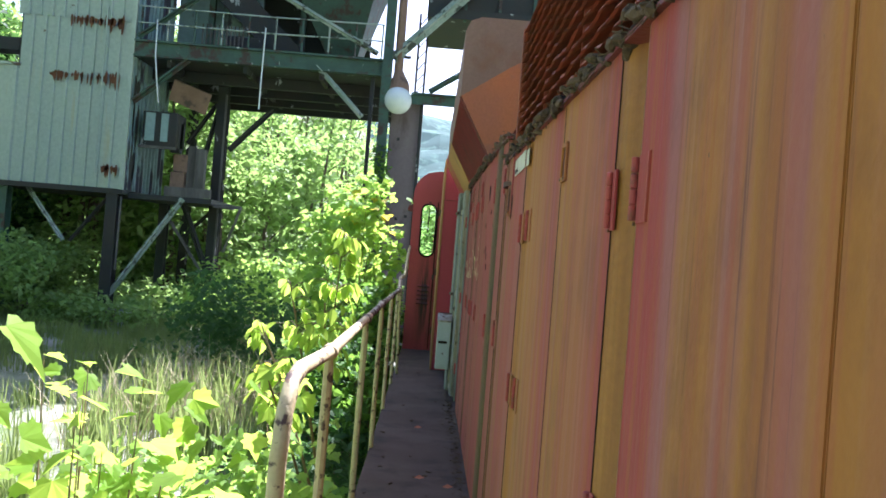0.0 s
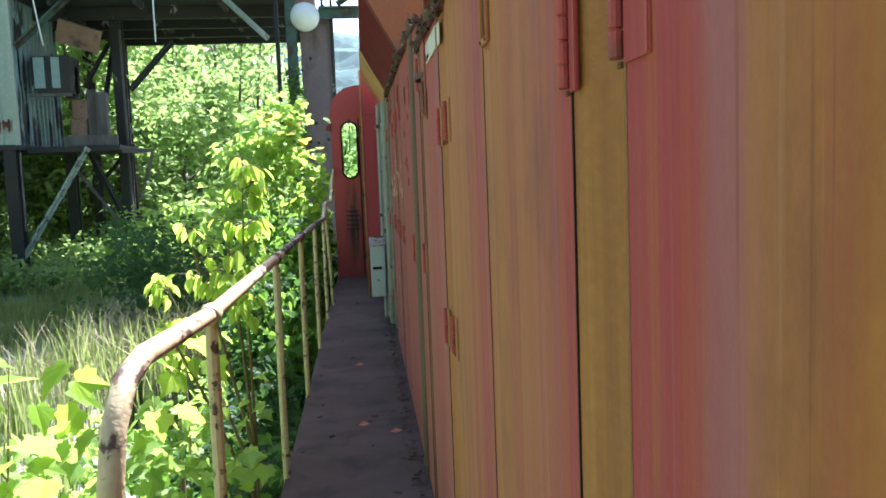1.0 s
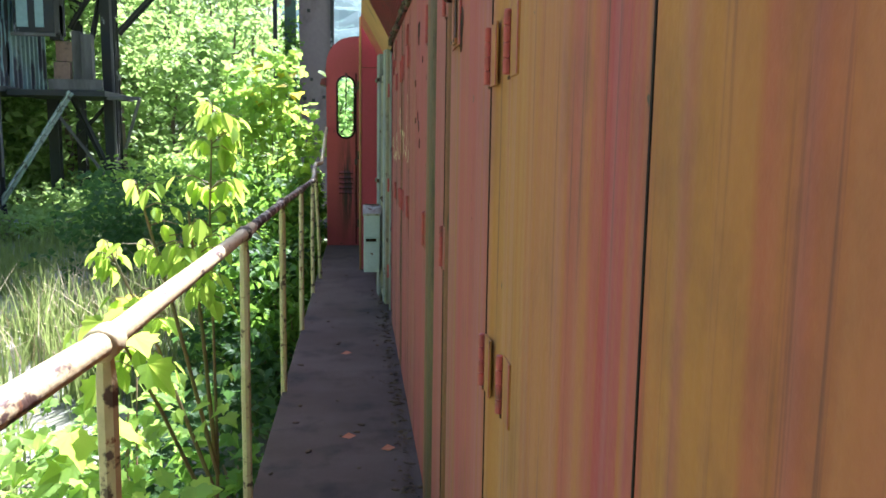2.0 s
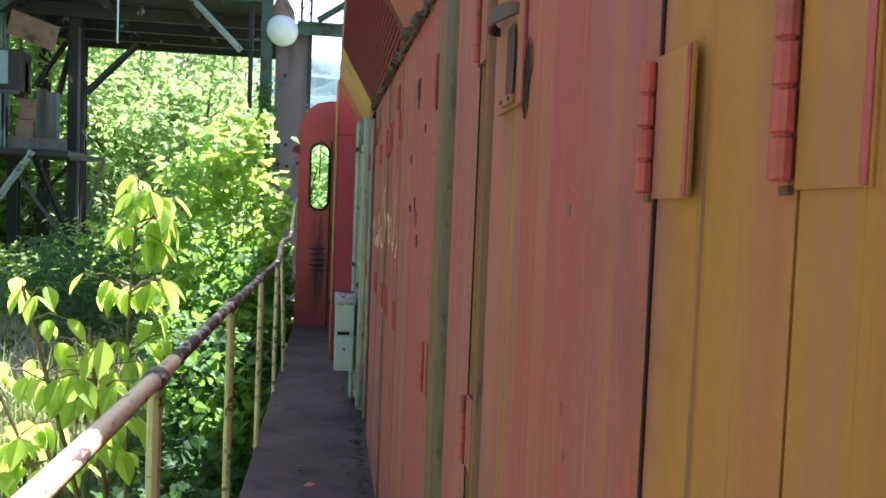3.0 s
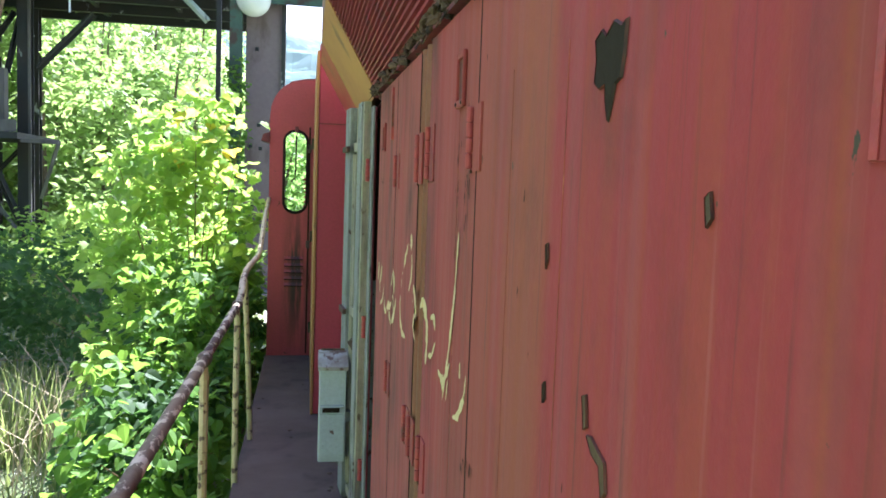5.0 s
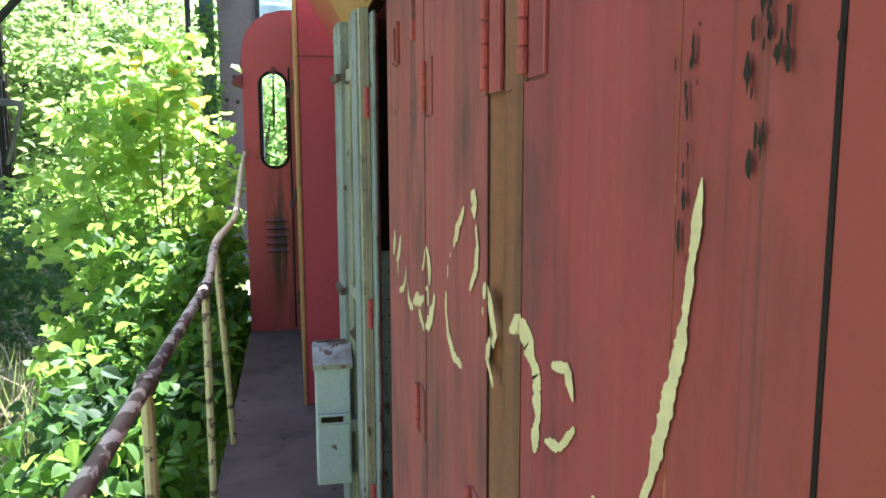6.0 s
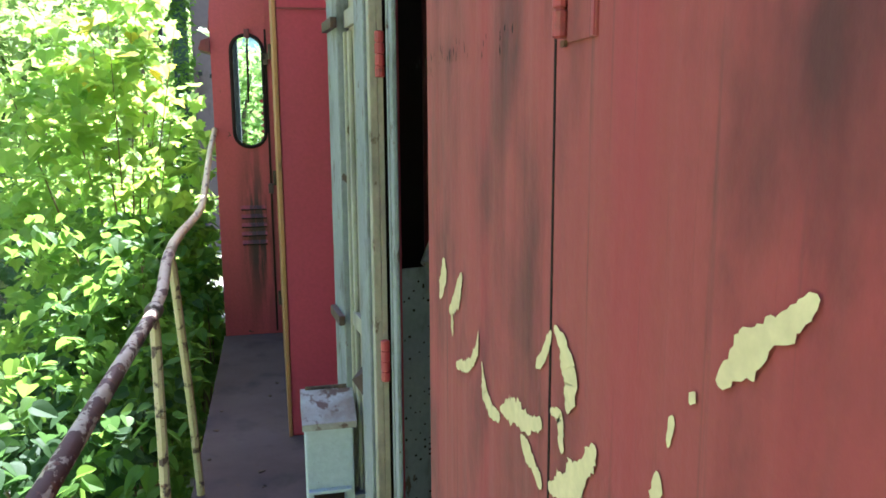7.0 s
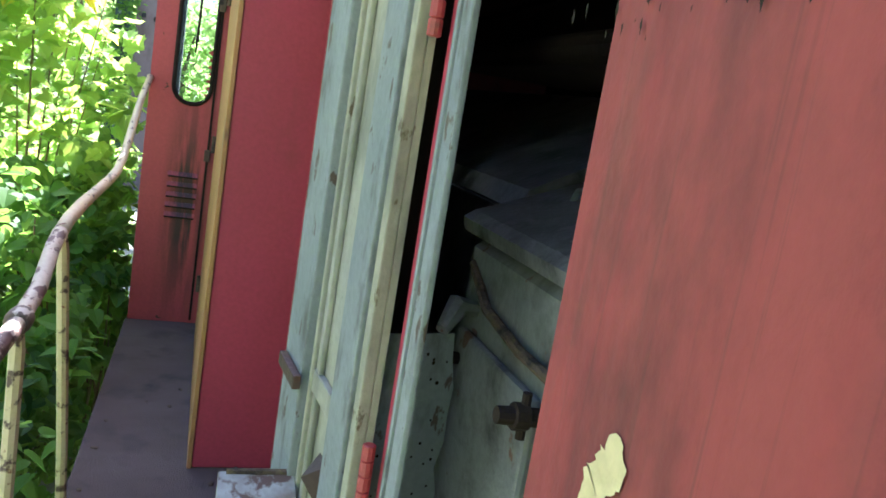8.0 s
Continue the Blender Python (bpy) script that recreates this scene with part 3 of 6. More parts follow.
hinge(6.130, 1.655, d, -1, 0.12)
hinge(6.130, 0.945, d, -1, 0.11)
p = post(6.152, 6.305, 1.975, POST_BROWN, 2, 0.0, "hood_post", 0.012)
hinge(6.306, 1.648, p, -1, 0.12)
hinge(6.306, 0.945, p, -1, 0.105)
d = door(6.31, 6.8215, 1.975, 1.985)
hinge(6.795, 1.634, d, -1, 0.10)
hinge(6.405, 0.95, d, -1, 0.10)
d = door(6.8185, 7.422, 1.985, 1.995)
handle(7.20, 1.762, d)
hinge(6.905, 0.955, d, -1, 0.105)
part("catch_bar", slab(W - 0.008, W + 0.002, 6.93, 6.95, 1.79, 1.96, 0.002), HINGE_RED, d)

# black strips painting the shade in the gaps between doors
for y, top in ((2.48, 1.76), (4.067, 1.90), (5.62, 1.95), (6.82, 1.97)):
    part("gap_shade", slab(W - 0.0008, W + 0.02, y - 0.0022, y + 0.0022, 0.02, top), BLACK, loco)
for y0, y1, z in ((6.07, 6.125, 1.650), (6.20, 6.30, 1.643), (4.60, 4.66, 1.652), (4.02, 4.07, 1.658)):
    part("rust_drip", slab(W - 0.0006, W + 0.001, y0, y1, z - 0.0018, z), RUST_PATCH, loco)
for y in (3.299, 5.17, 5.40, 5.78):
    part("panel_crease", slab(W - 0.0006, W + 0.001, y - 0.0012, y + 0.0012, 0.03, 1.80), RUST_RED, loco)

# small dents and dark chips along the batten
rng = random.Random(3)
bm = bmesh.new()
for i in range(150):
    y, z = rng.choice(((4.600, 0.006), (4.600, 0.006), (4.345, 0.006), (4.345, 0.006), (5.64, 0.05))), rng.uniform(0.7, 1.9)
    y = rng.gauss(y[0], y[1])
    n, r = 7, rng.uniform(0.0015, 0.0055)
    off = 0.0032 if y > 4.607 or y < 4.338 else 0.009
    bm.faces.new([bm.verts.new((W - off, y + r * math.cos(k * math.tau / n) * rng.uniform(0.25, 1.2), z + 2.2 * r * math.sin(k * math.tau / n) * rng.uniform(0.3, 1.5))) for k in range(n)])
for yc, zc, sy, sz, k in ((5.68, 1.66, 0.012, 0.05, 34), (5.76, 1.62, 0.010, 0.06, 16), (5.12, 1.15, 0.02, 0.10, 5), (5.3, 1.2, 0.03, 0.25, 6), (4.24, 1.35, 0.04, 0.12, 8), (6.815, 1.3, 0.004, 0.3, 12), (7.2, 1.655, 0.14, 0.010, 34), (3.5, 1.2, 0.05, 0.2, 6), (7.38, 1.64, 0.02, 0.008, 6)):
    for i in range(k):
        y, z = rng.gauss(yc, sy), min(1.9, max(0.3, rng.gauss(zc, sz)))
        n, r = 8, rng.uniform(0.0012, 0.0042) * (1.0 if 4.9 < yc < 6.1 else 0.7)
        bm.faces.new([bm.verts.new((W - 0.0032, y + r * math.cos(q * math.tau / n) * rng.uniform(0.3, 1.2), z + 2.6 * r * math.sin(q * math.tau / n) * rng.uniform(0.3, 1.5))) for q in range(n)])
tagged(part("paint_wear", bm, HOLE, loco, "dark chips in the hood paint"), kind="stuff")


def scrape(pts, w):
    """A patch of cream undercoat with a ragged edge, where lettering has been scraped through the red."""
    bm = bmesh.new()
    lift = rng.uniform(0.0, 0.0011)
    fine = []
    for (y0, z0), (y1, z1) in zip(pts, pts[1:]):
        k = max(2, int(math.hypot(y1 - y0, z1 - z0) / 0.004))
        fine += [(y0 + (y1 - y0) * i / k, z0 + (z1 - z0) * i / k) for i in range(k)]
    fine.append(pts[-1])
    prev = None
    for i, (y, z) in enumerate(fine):
        a, b = fine[max(i - 1, 0)], fine[min(i + 1, len(fine) - 1)]
        dy, dz = b[0] - a[0], b[1] - a[1]
        L = math.hypot(dy, dz) or 1
        u = i / (len(fine) - 1)
        ww = w * (0.18 + 0.82 * math.sin(math.pi * min(1, max(0, u))) ** 0.5) * 0.5 * (1.02 + 0.7 * noise.noise((y * 38, z * 38, w * 90)))
        p = [bm.verts.new((W - 0.0012 - lift - (0.002 if 6.152 < y < 6.305 else 0), y - dz / L * ww * rng.uniform(0.62, 1.12) * s, z + dy / L * ww * rng.uniform(0.62, 1.12) * s)) for s in (-1, 1)]
        if prev:
            bm.faces.new((prev[0], prev[1], p[1], p[0]))
        prev = p
    return part("scraped_mark", bm, CREAM, loco, "cream scrape through the red paint")


scrape([(7.292, 1.352), (7.292, 1.330), (7.312, 1.300), (7.325, 1.280)], 0.034)
scrape([(7.175, 1.350), (7.205, 1.305), (7.255, 1.275)], 0.030)
scrape([(7.240, 1.280), (7.236, 1.242)], 0.016)
scrape([(7.084, 1.292), (7.092, 1.262), (7.125, 1.235)], 0.016)
scrape([(7.105, 1.245), (7.150, 1.222), (7.212, 1.205)], 0.022)
scrape([(7.068, 1.255), (7.052, 1.215), (7.020, 1.205), (6.985, 1.212)], 0.024)
scrape([(6.985, 1.222), (6.930, 1.240), (6.880, 1.245), (6.838, 1.262)], 0.028)
scrape([(6.858, 1.315), (6.835, 1.335), (6.815, 1.365)], 0.018)
scrape([(6.806, 1.372), (6.782, 1.360), (6.762, 1.330), (6.770, 1.300)], 0.030)
scrape([(6.815, 1.285), (6.790, 1.290), (6.782, 1.255)], 0.026)
scrape([(6.905, 1.222), (6.870, 1.210), (6.835, 1.196)], 0.024)
scrape([(6.815, 1.205), (6.770, 1.225), (6.735, 1.255), (6.704, 1.295)], 0.032)
scrape([(6.450, 1.482), (6.475, 1.458), (6.490, 1.448)], 0.018)
scrape([(6.478, 1.462), (6.505, 1.436), (6.532, 1.410)], 0.022)
scrape([(6.556, 1.396), (6.562, 1.386)], 0.010)
scrape([(6.402, 1.508), (6.385, 1.496), (6.378, 1.470)], 0.034)
scrape([(6.372, 1.462), (6.360, 1.432), (6.372, 1.395), (6.412, 1.358)], 0.026)
scrape([(6.583, 1.370), (6.588, 1.345)], 0.014)
scrape([(6.600, 1.322), (6.602, 1.285), (6.585, 1.250), (6.540, 1.222), (6.470, 1.222)], 0.024)
scrape([(6.318, 1.388), (6.326, 1.362)], 0.016)
scrape([(6.332, 1.350), (6.330, 1.338)], 0.010)
scrape([(6.292, 1.388), (6.272, 1.355), (6.252, 1.330), (6.268, 1.310)], 0.026)
scrape([(6.280, 1.318), (6.298, 1.285), (6.262, 1.255)], 0.024)
scrape([(6.185, 1.350), (6.155, 1.368), (6.120, 1.360), (6.082, 1.325), (6.075, 1.28), (6.09, 1.235)], 0.034)
scrape([(6.030, 1.352), (5.985, 1.362), (5.965, 1.335)], 0.020)
scrape([(6.050, 1.262), (6.000, 1.275), (5.960, 1.310)], 0.018)
scrape([(5.742, 1.560), (5.760, 1.45), (5.800, 1.33), (5.855, 1.215)], 0.017)
scrape([(5.915, 1.262), (5.850, 1.250), (5.790, 1.305)], 0.022)
scrape([(5.800, 1.270), (5.815, 1.225)], 0.010)
scrape([(5.690, 1.330), (5.688, 1.30)], 0.014)
scrape([(5.638, 1.318), (5.650, 1.275), (5.700, 1.228), (5.745, 1.214)], 0.017)

# plates
sg = part("sign_plate", slab(W - 0.0045, W - 0.001, 3.33, 3.662, 1.703, 1.768, 0.001), SIGN, loco, "white lettered plate with rusty edges")
cu = bpy.data.curves.new("lettering", "FONT")
cu.body, cu.size, cu.extrude = "RECORD INS", 0.029, 0.0003
tx = new("lettering", cu)
tx.matrix_world = Matrix(((0, 0, -1, W - 0.0052), (-0.62, 0, 0, 3.654), (0, 0.80, 0, 1.7105), (0, 0, 0, 1)))
bpy.context.view_layer.update()
me = bpy.data.meshes.new_from_object(tx.evaluated_get(bpy.context.evaluated_depsgraph_get()))
me.materials.clear()
me.materials.append(INK)
lt = new("lettering_text", me)
lt.matrix_world = tx.matrix_world
bpy.data.objects.remove(tx)
lt.parent = sg
part("small_plate", slab(W - 0.004, W - 0.001, 3.22, 3.285, 1.70, 1.76, 0.001), SIGN, loco)

# leaf litter and rust scale lying along the foot of the hood
rng = random.Random(19)
bm = bmesh.new()
for i in range(520):
    y = rng.uniform(2.0, 11.6)
    x = -0.005 - abs(rng.gauss(0, 0.035))
    s, a = rng.uniform(0.006, 0.022), rng.uniform(0, math.tau)
    c, d = math.cos(a) * s, math.sin(a) * s
    z = rng.uniform(0.002, 0.012)
    bm.faces.new([bm.verts.new(p) for p in ((x - c, y - d, z), (x + d * 0.5, y - c * 0.5, z + 0.5 * s), (x + c, y + d, z + 0.002), (x - d * 0.5, y + c * 0.5, z + 0.3 * s))])
tagged(part("litter", bm, GRIME, deck, "dark leaf litter along the foot of the hood"), kind="stuff")

# ledge heaped with debris
rng = random.Random(8)
for y0, y1, za, zb in ((-1.0, 4.06, ledge(-1.0), ledge(4.06)), (4.06, 5.65, 1.93, 1.975), (5.65, 7.75, 1.98, 2.02)):
    bm = bmesh.new()
    n = int((y1 - y0) / 0.018)
    for i in range(n):
        u = (i + rng.random()) / n
        s = rng.uniform(0.008, 0.022)
        m = pose(W + rng.uniform(-0.022, 0.03), y0 + (y1 - y0) * u, za + (zb - za) * u + rng.uniform(-0.01, 0.035), rng.uniform(0, 180), rng.uniform(0, 180), 0)
        bmesh.ops.create_icosphere(bm, subdivisions=1, radius=s, matrix=m @ Matrix.Diagonal((0.7, rng.uniform(0.8, 2.2), 0.6, 1)))
    for i in range(n):
        y = rng.uniform(y0, y1)
        z = za + (zb - za) * (y - y0) / (y1 - y0)
        beam(bm, (W - 0.005, y, z + 0.01), (W - 0.018 - rng.random() * 0.012, y + rng.uniform(-0.07, 0.07), z + rng.uniform(-0.03, 0.035)), 0.002, 0.002)
    tagged(part("ledge_debris", bm, GRIME, loco, "rotting leaves, twigs and rust along the ledge"), kind="stuff")
    bm = box(bmesh.new(), W - 0.012, W + 0.06, y0, y1, za - 0.006, za + 0.004)
    for v in bm.verts:
        if v.co.y > y0 + 0.1:
            v.co.z += zb - za
    part("ledge_strip", bm, CAB_DARK, loco)

# grille of rusty shutters over the near doors
grille = part("shutter_grille", slab(0.115, 0.13, -2.0, 4.02, 1.66, 2.43), BLACK, loco, "rusty red shutter grille above the hood doors")
end = part("grille_end", slab(0.045, 0.12, 4.022, 4.064, 1.80, 2.43, 0.004), RUST_RED, grille)
rng = random.Random(2)
for r in range(15):
    for c in range(12):
        y0 = -0.29 + c * 0.36
        z = 1.79 + 0.025 * (y0 - 1.0) + r * 0.046
        if z > 2.42:
            continue
        sag = rng.uniform(-0.006, 0.006) + (rng.uniform(-0.03, 0.02) if rng.random() < 0.2 and r < 5 else 0)
        bm = bmesh.new()
        rows = []
        for i in range(7):
            y = y0 + 0.006 + 0.348 * i / 6
            zz = z + 0.025 * (y - y0) + sag * math.sin(i / 6 * math.pi) + (0.006 if i in (1, 4) else 0)
            rows.append([bm.verts.new(p) for p in ((0.105, y, zz + 0.030), (0.052, y, zz), (0.046, y, zz - 0.010), (0.056, y, zz - 0.008), (0.109, y, zz + 0.024))])
        for p, q in zip(rows, rows[1:]):
            for i in range(5):
                bm.faces.new((p[i], p[(i + 1) % 5], q[(i + 1) % 5], q[i]))
        part("shutter_blade", bm, RUST_RED, grille)
for c in range(7):
    y = -0.29 + c * 0.72
    part("grille_bar", slab(0.066, 0.118, y - 0.005, y + 0.006, 1.75 + 0.025 * (y - 1), 2.43), RUST_RED, grille)

# the overhanging roof box with its sloped, ribbed underside
B0, B1, BX, BI, BZ, BT = 5.66, 9.7, -0.185, 0.03, 2.44, 2.98
BL = 2.055
prof = [(BX, BZ), (BX, BT - 0.10), (BX + 0.03, BT - 0.03), (BX + 0.10, BT), (1.4, BT), (1.4, BL), (BI, BL)]
rb = part("roof_box", prism(bmesh.new(), prof, B0, B1), ROOF_GREY, loco, "overhanging roof box with grey end and red louvred slope")
slope = Vector((BX - BI, 0, BZ - BL))
out = Vector((-slope.z, 0, slope.x)).normalized()
for i in range(22):
    u = 0.04 + 0.92 * i / 21
    a = Vector((BI, 0, BL)) + slope * u + out * 0.006
    bm = beam(bmesh.new(), a + Vector((0, B0 + 0.02, 0)), a + Vector((0, 7.75, 0)), 0.014, 0.012)
    part("slope_rib", bm, SLOPE, rb)
q = [Vector((BI, 0, BL)) + slope * u + out * e for u, e in ((0.0, 0.001), (1.0, 0.001), (1.0, 0.004), (0.0, 0.004))]
part("slope_panel", prism(bmesh.new(), [(v.x, v.z) for v in q], B0 + 0.003, 7.78), SLOPE, rb)
q = [Vector((BI, 0, BL)) + slope * u + out * e for u, e in ((-0.05, 0.001), (1.0, 0.001), (1.0, 0.012), (-0.05, 0.012))]
part("slope_stripe", prism(bmesh.new(), [(v.x, v.z) for v in q], 7.78, 8.84), STRIPE, rb, "ochre painted end strip")
q = [Vector((BI, 0, BL)) + slope * u + out * e for u, e in ((-0.05, 0.001), (1.0, 0.001), (1.0, 0.006), (-0.05, 0.006))]
part("slope_end", prism(bmesh.new(), [(v.x, v.z) for v in q], 8.842, B1 - 0.02), CAB_RED, rb)
bm = prism(bmesh.new(), [(BX + 0.004, BZ), (BI, BL), (0.30, BL), (0.30, 2.75), (0.14, 2.66)], B0 - 0.012, B0 - 0.001)
part("end_gusset", bm, ORANGE, rb, "faded orange end plate")
bm = tube(bmesh.new(), [(BX + 0.002, B0 + 0.01, BZ), (BI, B0 + 0.01, BL)], 0.012, 8)
part("end_bead", bm, CAB_DARK, rb)

# doorway jamb and the door folded back
part("jamb", slab(W, W + 0.010, 7.797, 7.842, 0.01, 1.985, 0.003), STILE, loco, "grey doorway jamb")
part("jamb_edge", slab(W - 0.004, W + 0.004, 7.843, 7.856, 0.01, 1.985, 0.002), STILE, loco)
part("jamb_channel", slab(W + 0.016, W + 0.024, 7.858, 7.94, 0.01, 1.985), PINK, loco, "red channel behind the hinges")
part("hood_side", slab(0.222, 0.236, 8.50, 9.86, 0.0, 2.05), CAB_DARK, loco)
# added black sheet closing the bay; the doorway's darkness is in its colour
part("inner_shade", slab(W + 0.004, 0.220, 8.50, 8.515, 0.0, 2.05), BLACK, loco)
leaf_door = thing("open_door", "hood door folded back, grey-green inside", "")
leaf_door.parent = loco
del leaf_door["label"]
H0, H1 = Vector((W - 0.008, 7.962, 0)), Vector((-0.036, 8.49, 0))
along = (H1 - H0).normalized()
face = Vector((-along.y, along.x, 0))


def on_door(bm, u0, u1, z0, z1, d0, d1, bevel=0.0):
    b2 = box(bmesh.new(), u0, u1, d0, d1, z0, z1, bevel)
    me = bpy.data.meshes.new("tmp")
    b2.to_mesh(me)
    b2.free()
    start = len(bm.verts)
    bm.from_mesh(me)
    bpy.data.meshes.remove(me)
    bm.verts.ensure_lookup_table()
    for v in bm.verts[start:]:
        v.co = H0 + along * v.co.x + face * v.co.y + Vector((0, 0, v.co.z))
    return bm


part("door_skin", on_door(bmesh.new(), 0.0, 0.496, 0.03, 2.02, -0.012, 0.0), DOOR_IN, leaf_door)
part("edge_strip", on_door(bmesh.new(), 0.0, 0.028, 0.03, 2.02, 0.0, 0.020, 0.003), DOOR_IN, leaf_door)
for u0, u1, d1 in ((0.036, 0.140, 0.026), (0.335, 0.492, 0.034)):
    part("stile", on_door(bmesh.new(), u0, u1, 0.03, 2.02, 0.0, d1, 0.004), STILE, leaf_door)
for z in (0.06, 0.985, 1.80):
    part("cross_rail", on_door(bmesh.new(), 0.142, 0.333, z, z + 0.045, 0.0, 0.014, 0.003), DOOR_IN, leaf_door)
part("inner_rib", on_door(bmesh.new(), 0.285, 0.310, 0.12, 1.79, 0.0, 0.012, 0.004), DOOR_IN, leaf_door)
part("inner_rib", on_door(bmesh.new(), 0.318, 0.333, 0.12, 1.79, 0.0, 0.018, 0.004), DOOR_IN, leaf_door)
for z in (0.985, 1.80):
    part("catch", on_door(bmesh.new(), 0.32, 0.47, z, z + 0.028, 0.035, 0.052, 0.003), STRAP, leaf_door)
bm = bmesh.new()
v = [bm.verts.new(H0 + along * u + face * d + Vector((0, 0, z))) for u, d, z in ((0.17, 0.002, 0.90), (0.235, 0.002, 0.895), (0.17, 0.002, 0.80), (0.19, 0.045, 0.87))]
for f in ((0, 1, 2), (0, 3, 1), (0, 2, 3), (1, 3, 2)):
    bm.faces.new([v[k] for k in f])
part("bent_tab", bm, STRAP, leaf_door, "triangular rusty tab bent out of the panel")
for z in (0.93, 1.655, 0.25):
    zs = [(z + i * 0.026 + o, q) for i in range(4) for o, q in ((0.0005, 0.008), (0.002, 0.011), (0.024, 0.011), (0.0255, 0.008))]
    bm = tube(bmesh.new(), [(W - 0.006, 7.942, a) for a, q in zs], [q for a, q in zs], 10)
    part("hinge", bm, HINGE_RED, leaf_door, "pink-red barrel hinge")

# grey box with a worn lid beside the folded door
eb = part("equipment_box", slab(-0.178, -0.045, 8.20, 8.29, 0.25, 0.732, 0.006), BOX_GREY, loco, "pale grey steel box with a worn lid and slot")
bm = bmesh.new()
v = [bm.verts.new((x, y, z)) for x in (-0.185, -0.036) for y, z in ((8.185, 0.737), (8.30, 0.800), (8.30, 0.78), (8.295, 0.737), (8.203, 0.734), (8.203, 0.722), (8.185, 0.718))]
for k in range(7):
    bm.faces.new((v[k], v[(k + 1) % 7], v[7 + (k + 1) % 7], v[7 + k]))
bm.faces.new(v[:7])
bm.faces.new(v[7:])
lid = part("lid", bm, BOX_LID, eb, "sloping lid worn to bare rust")
part("lid_hinge", tube(bmesh.new(), [(-0.17, 8.302, 0.798), (-0.05, 8.302, 0.798)], 0.008, 8), GRIME, lid)
part("slot", slab(-0.160, -0.075, 8.192, 8.201, 0.505, 0.53), BLACK, eb)
part("slot_lip", slab(-0.174, -0.055, 8.180, 8.199, 0.532, 0.541, 0.002), BOX_GREY, eb)
part("lower_panel", slab(-0.172, -0.052, 8.193, 8.1995, 0.28, 0.495, 0.002), BOX_GREY, eb)
part("bracket", slab(-0.05, 0.045, 8.22, 8.27, 0.45, 0.50), STILE, eb)

# engine behind the doorway
bm = prism(bmesh.new(), [(0.20, 0.0), (0.20, 1.33), (0.23, 1.36), (0.62, 1.50), (1.3, 1.50), (1.3, 0.0)], 6.7, 8.13)
en = part("engine_block", bm, ENGINE, loco, "oily pale grey engine block")
lip = [(0.185, 1.355), (0.180, 1.378), (0.20, 1.392), (0.66, 1.565), (0.67, 1.545), (0.23, 1.362)]
part("engine_cover", prism(bmesh.new(), lip, 6.7, 8.16), OILY, en)
part("rear_cover", prism(bmesh.new(), [(0.28, 1.40), (0.30, 1.44), (0.72, 1.66), (0.76, 1.62), (0.34, 1.38)], 8.164, 10.5), OILY, en)
part("rear_block", prism(bmesh.new(), [(0.36, 0.0), (0.36, 1.37), (1.3, 1.5), (1.3, 0.0)], 8.135, 10.5), OILY, en)
part("oil_line", tube(bmesh.new(), [(0.190, 6.9, 1.22), (0.188, 7.84, 1.232), (0.190, 8.0, 1.25), (0.20, 8.12, 1.30)], 0.009, 8), GRIME, en)
for y in (6.9, 7.33, 7.76):
    cc = part("crankcase_cover", slab(0.182, 0.20, y, y + 0.34, 0.30, 1.19, 0.008), ENGINE, en)
    for z in (0.36, 1.14):
        part("bolt", tube(bmesh.new(), [(0.170, y + 0.31, z), (0.183, y + 0.31, z)], 0.011, 6), BLACK, cc)
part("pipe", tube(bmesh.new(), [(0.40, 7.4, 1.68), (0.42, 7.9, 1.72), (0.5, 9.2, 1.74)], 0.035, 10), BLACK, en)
part("grab_bar", tube(bmesh.new(), [(0.30, 7.80, 1.40), (0.29, 7.83, 1.455), (0.31, 7.93, 1.475), (0.33, 8.03, 1.46), (0.34, 8.08, 1.42)], 0.006, 8), STILE, en)
bm = tube(bmesh.new(), [(0.20, 7.735, 1.175), (0.170, 7.735, 1.176), (0.166, 7.735, 1.176), (0.146, 7.735, 1.177), (0.145, 7.735, 1.177), (0.122, 7.735, 1.178)], [0.013, 0.013, 0.019, 0.019, 0.013, 0.012], 10)
tube(bm, [(0.162, 7.735, 1.145), (0.162, 7.735, 1.21)], 0.007, 8)
part("valve", bm, BLACK, en, "blackened drain valve")
bm = bmesh.new()
rng = random.Random(6)
edge = [0.172 + rng.uniform(-0.014, 0.008) for k in range(25)]
rows = [[bm.verts.new((x, 8.02 + 0.25 * (x - 0.045) + e, 1.19 * k / 24)) for x, e in ((0.040, 0.0), (edge[k], 0.0), (edge[k], 0.004), (0.040, 0.004))] for k in range(25)]
for a, b in zip(rows, rows[1:]):
    for k in range(4):
        bm.faces.new((a[k], a[(k + 1) % 4], b[(k + 1) % 4], b[k]))
bm.faces.new(rows[0])
bm.faces.new(rows[-1])
pp = part("perforated_sheet", bm, STILE, loco, "grey perforated sheet with rusted edge")
bm = bmesh.new()
for i in range(110):
    x, z = 0.05 + 0.013 * rng.randrange(9), rng.uniform(0.3, 1.16)
    bmesh.ops.create_circle(bm, cap_ends=True, segments=7, radius=rng.uniform(0.0022, 0.004), matrix=pose(x, 8.0185 + 0.25 * (x - 0.045), z, 90, 0, 14))
tagged(part("perforation", bm, BLACK, pp), kind="stuff")
part("loose_rag", tube(bmesh.new(), [(0.13, 8.03, 1.20), (0.16, 8.06, 1.235), (0.20, 8.07, 1.23), (0.235, 8.10, 1.215)], [0.012, 0.022, 0.014, 0.007], 8), ENGINE, en)
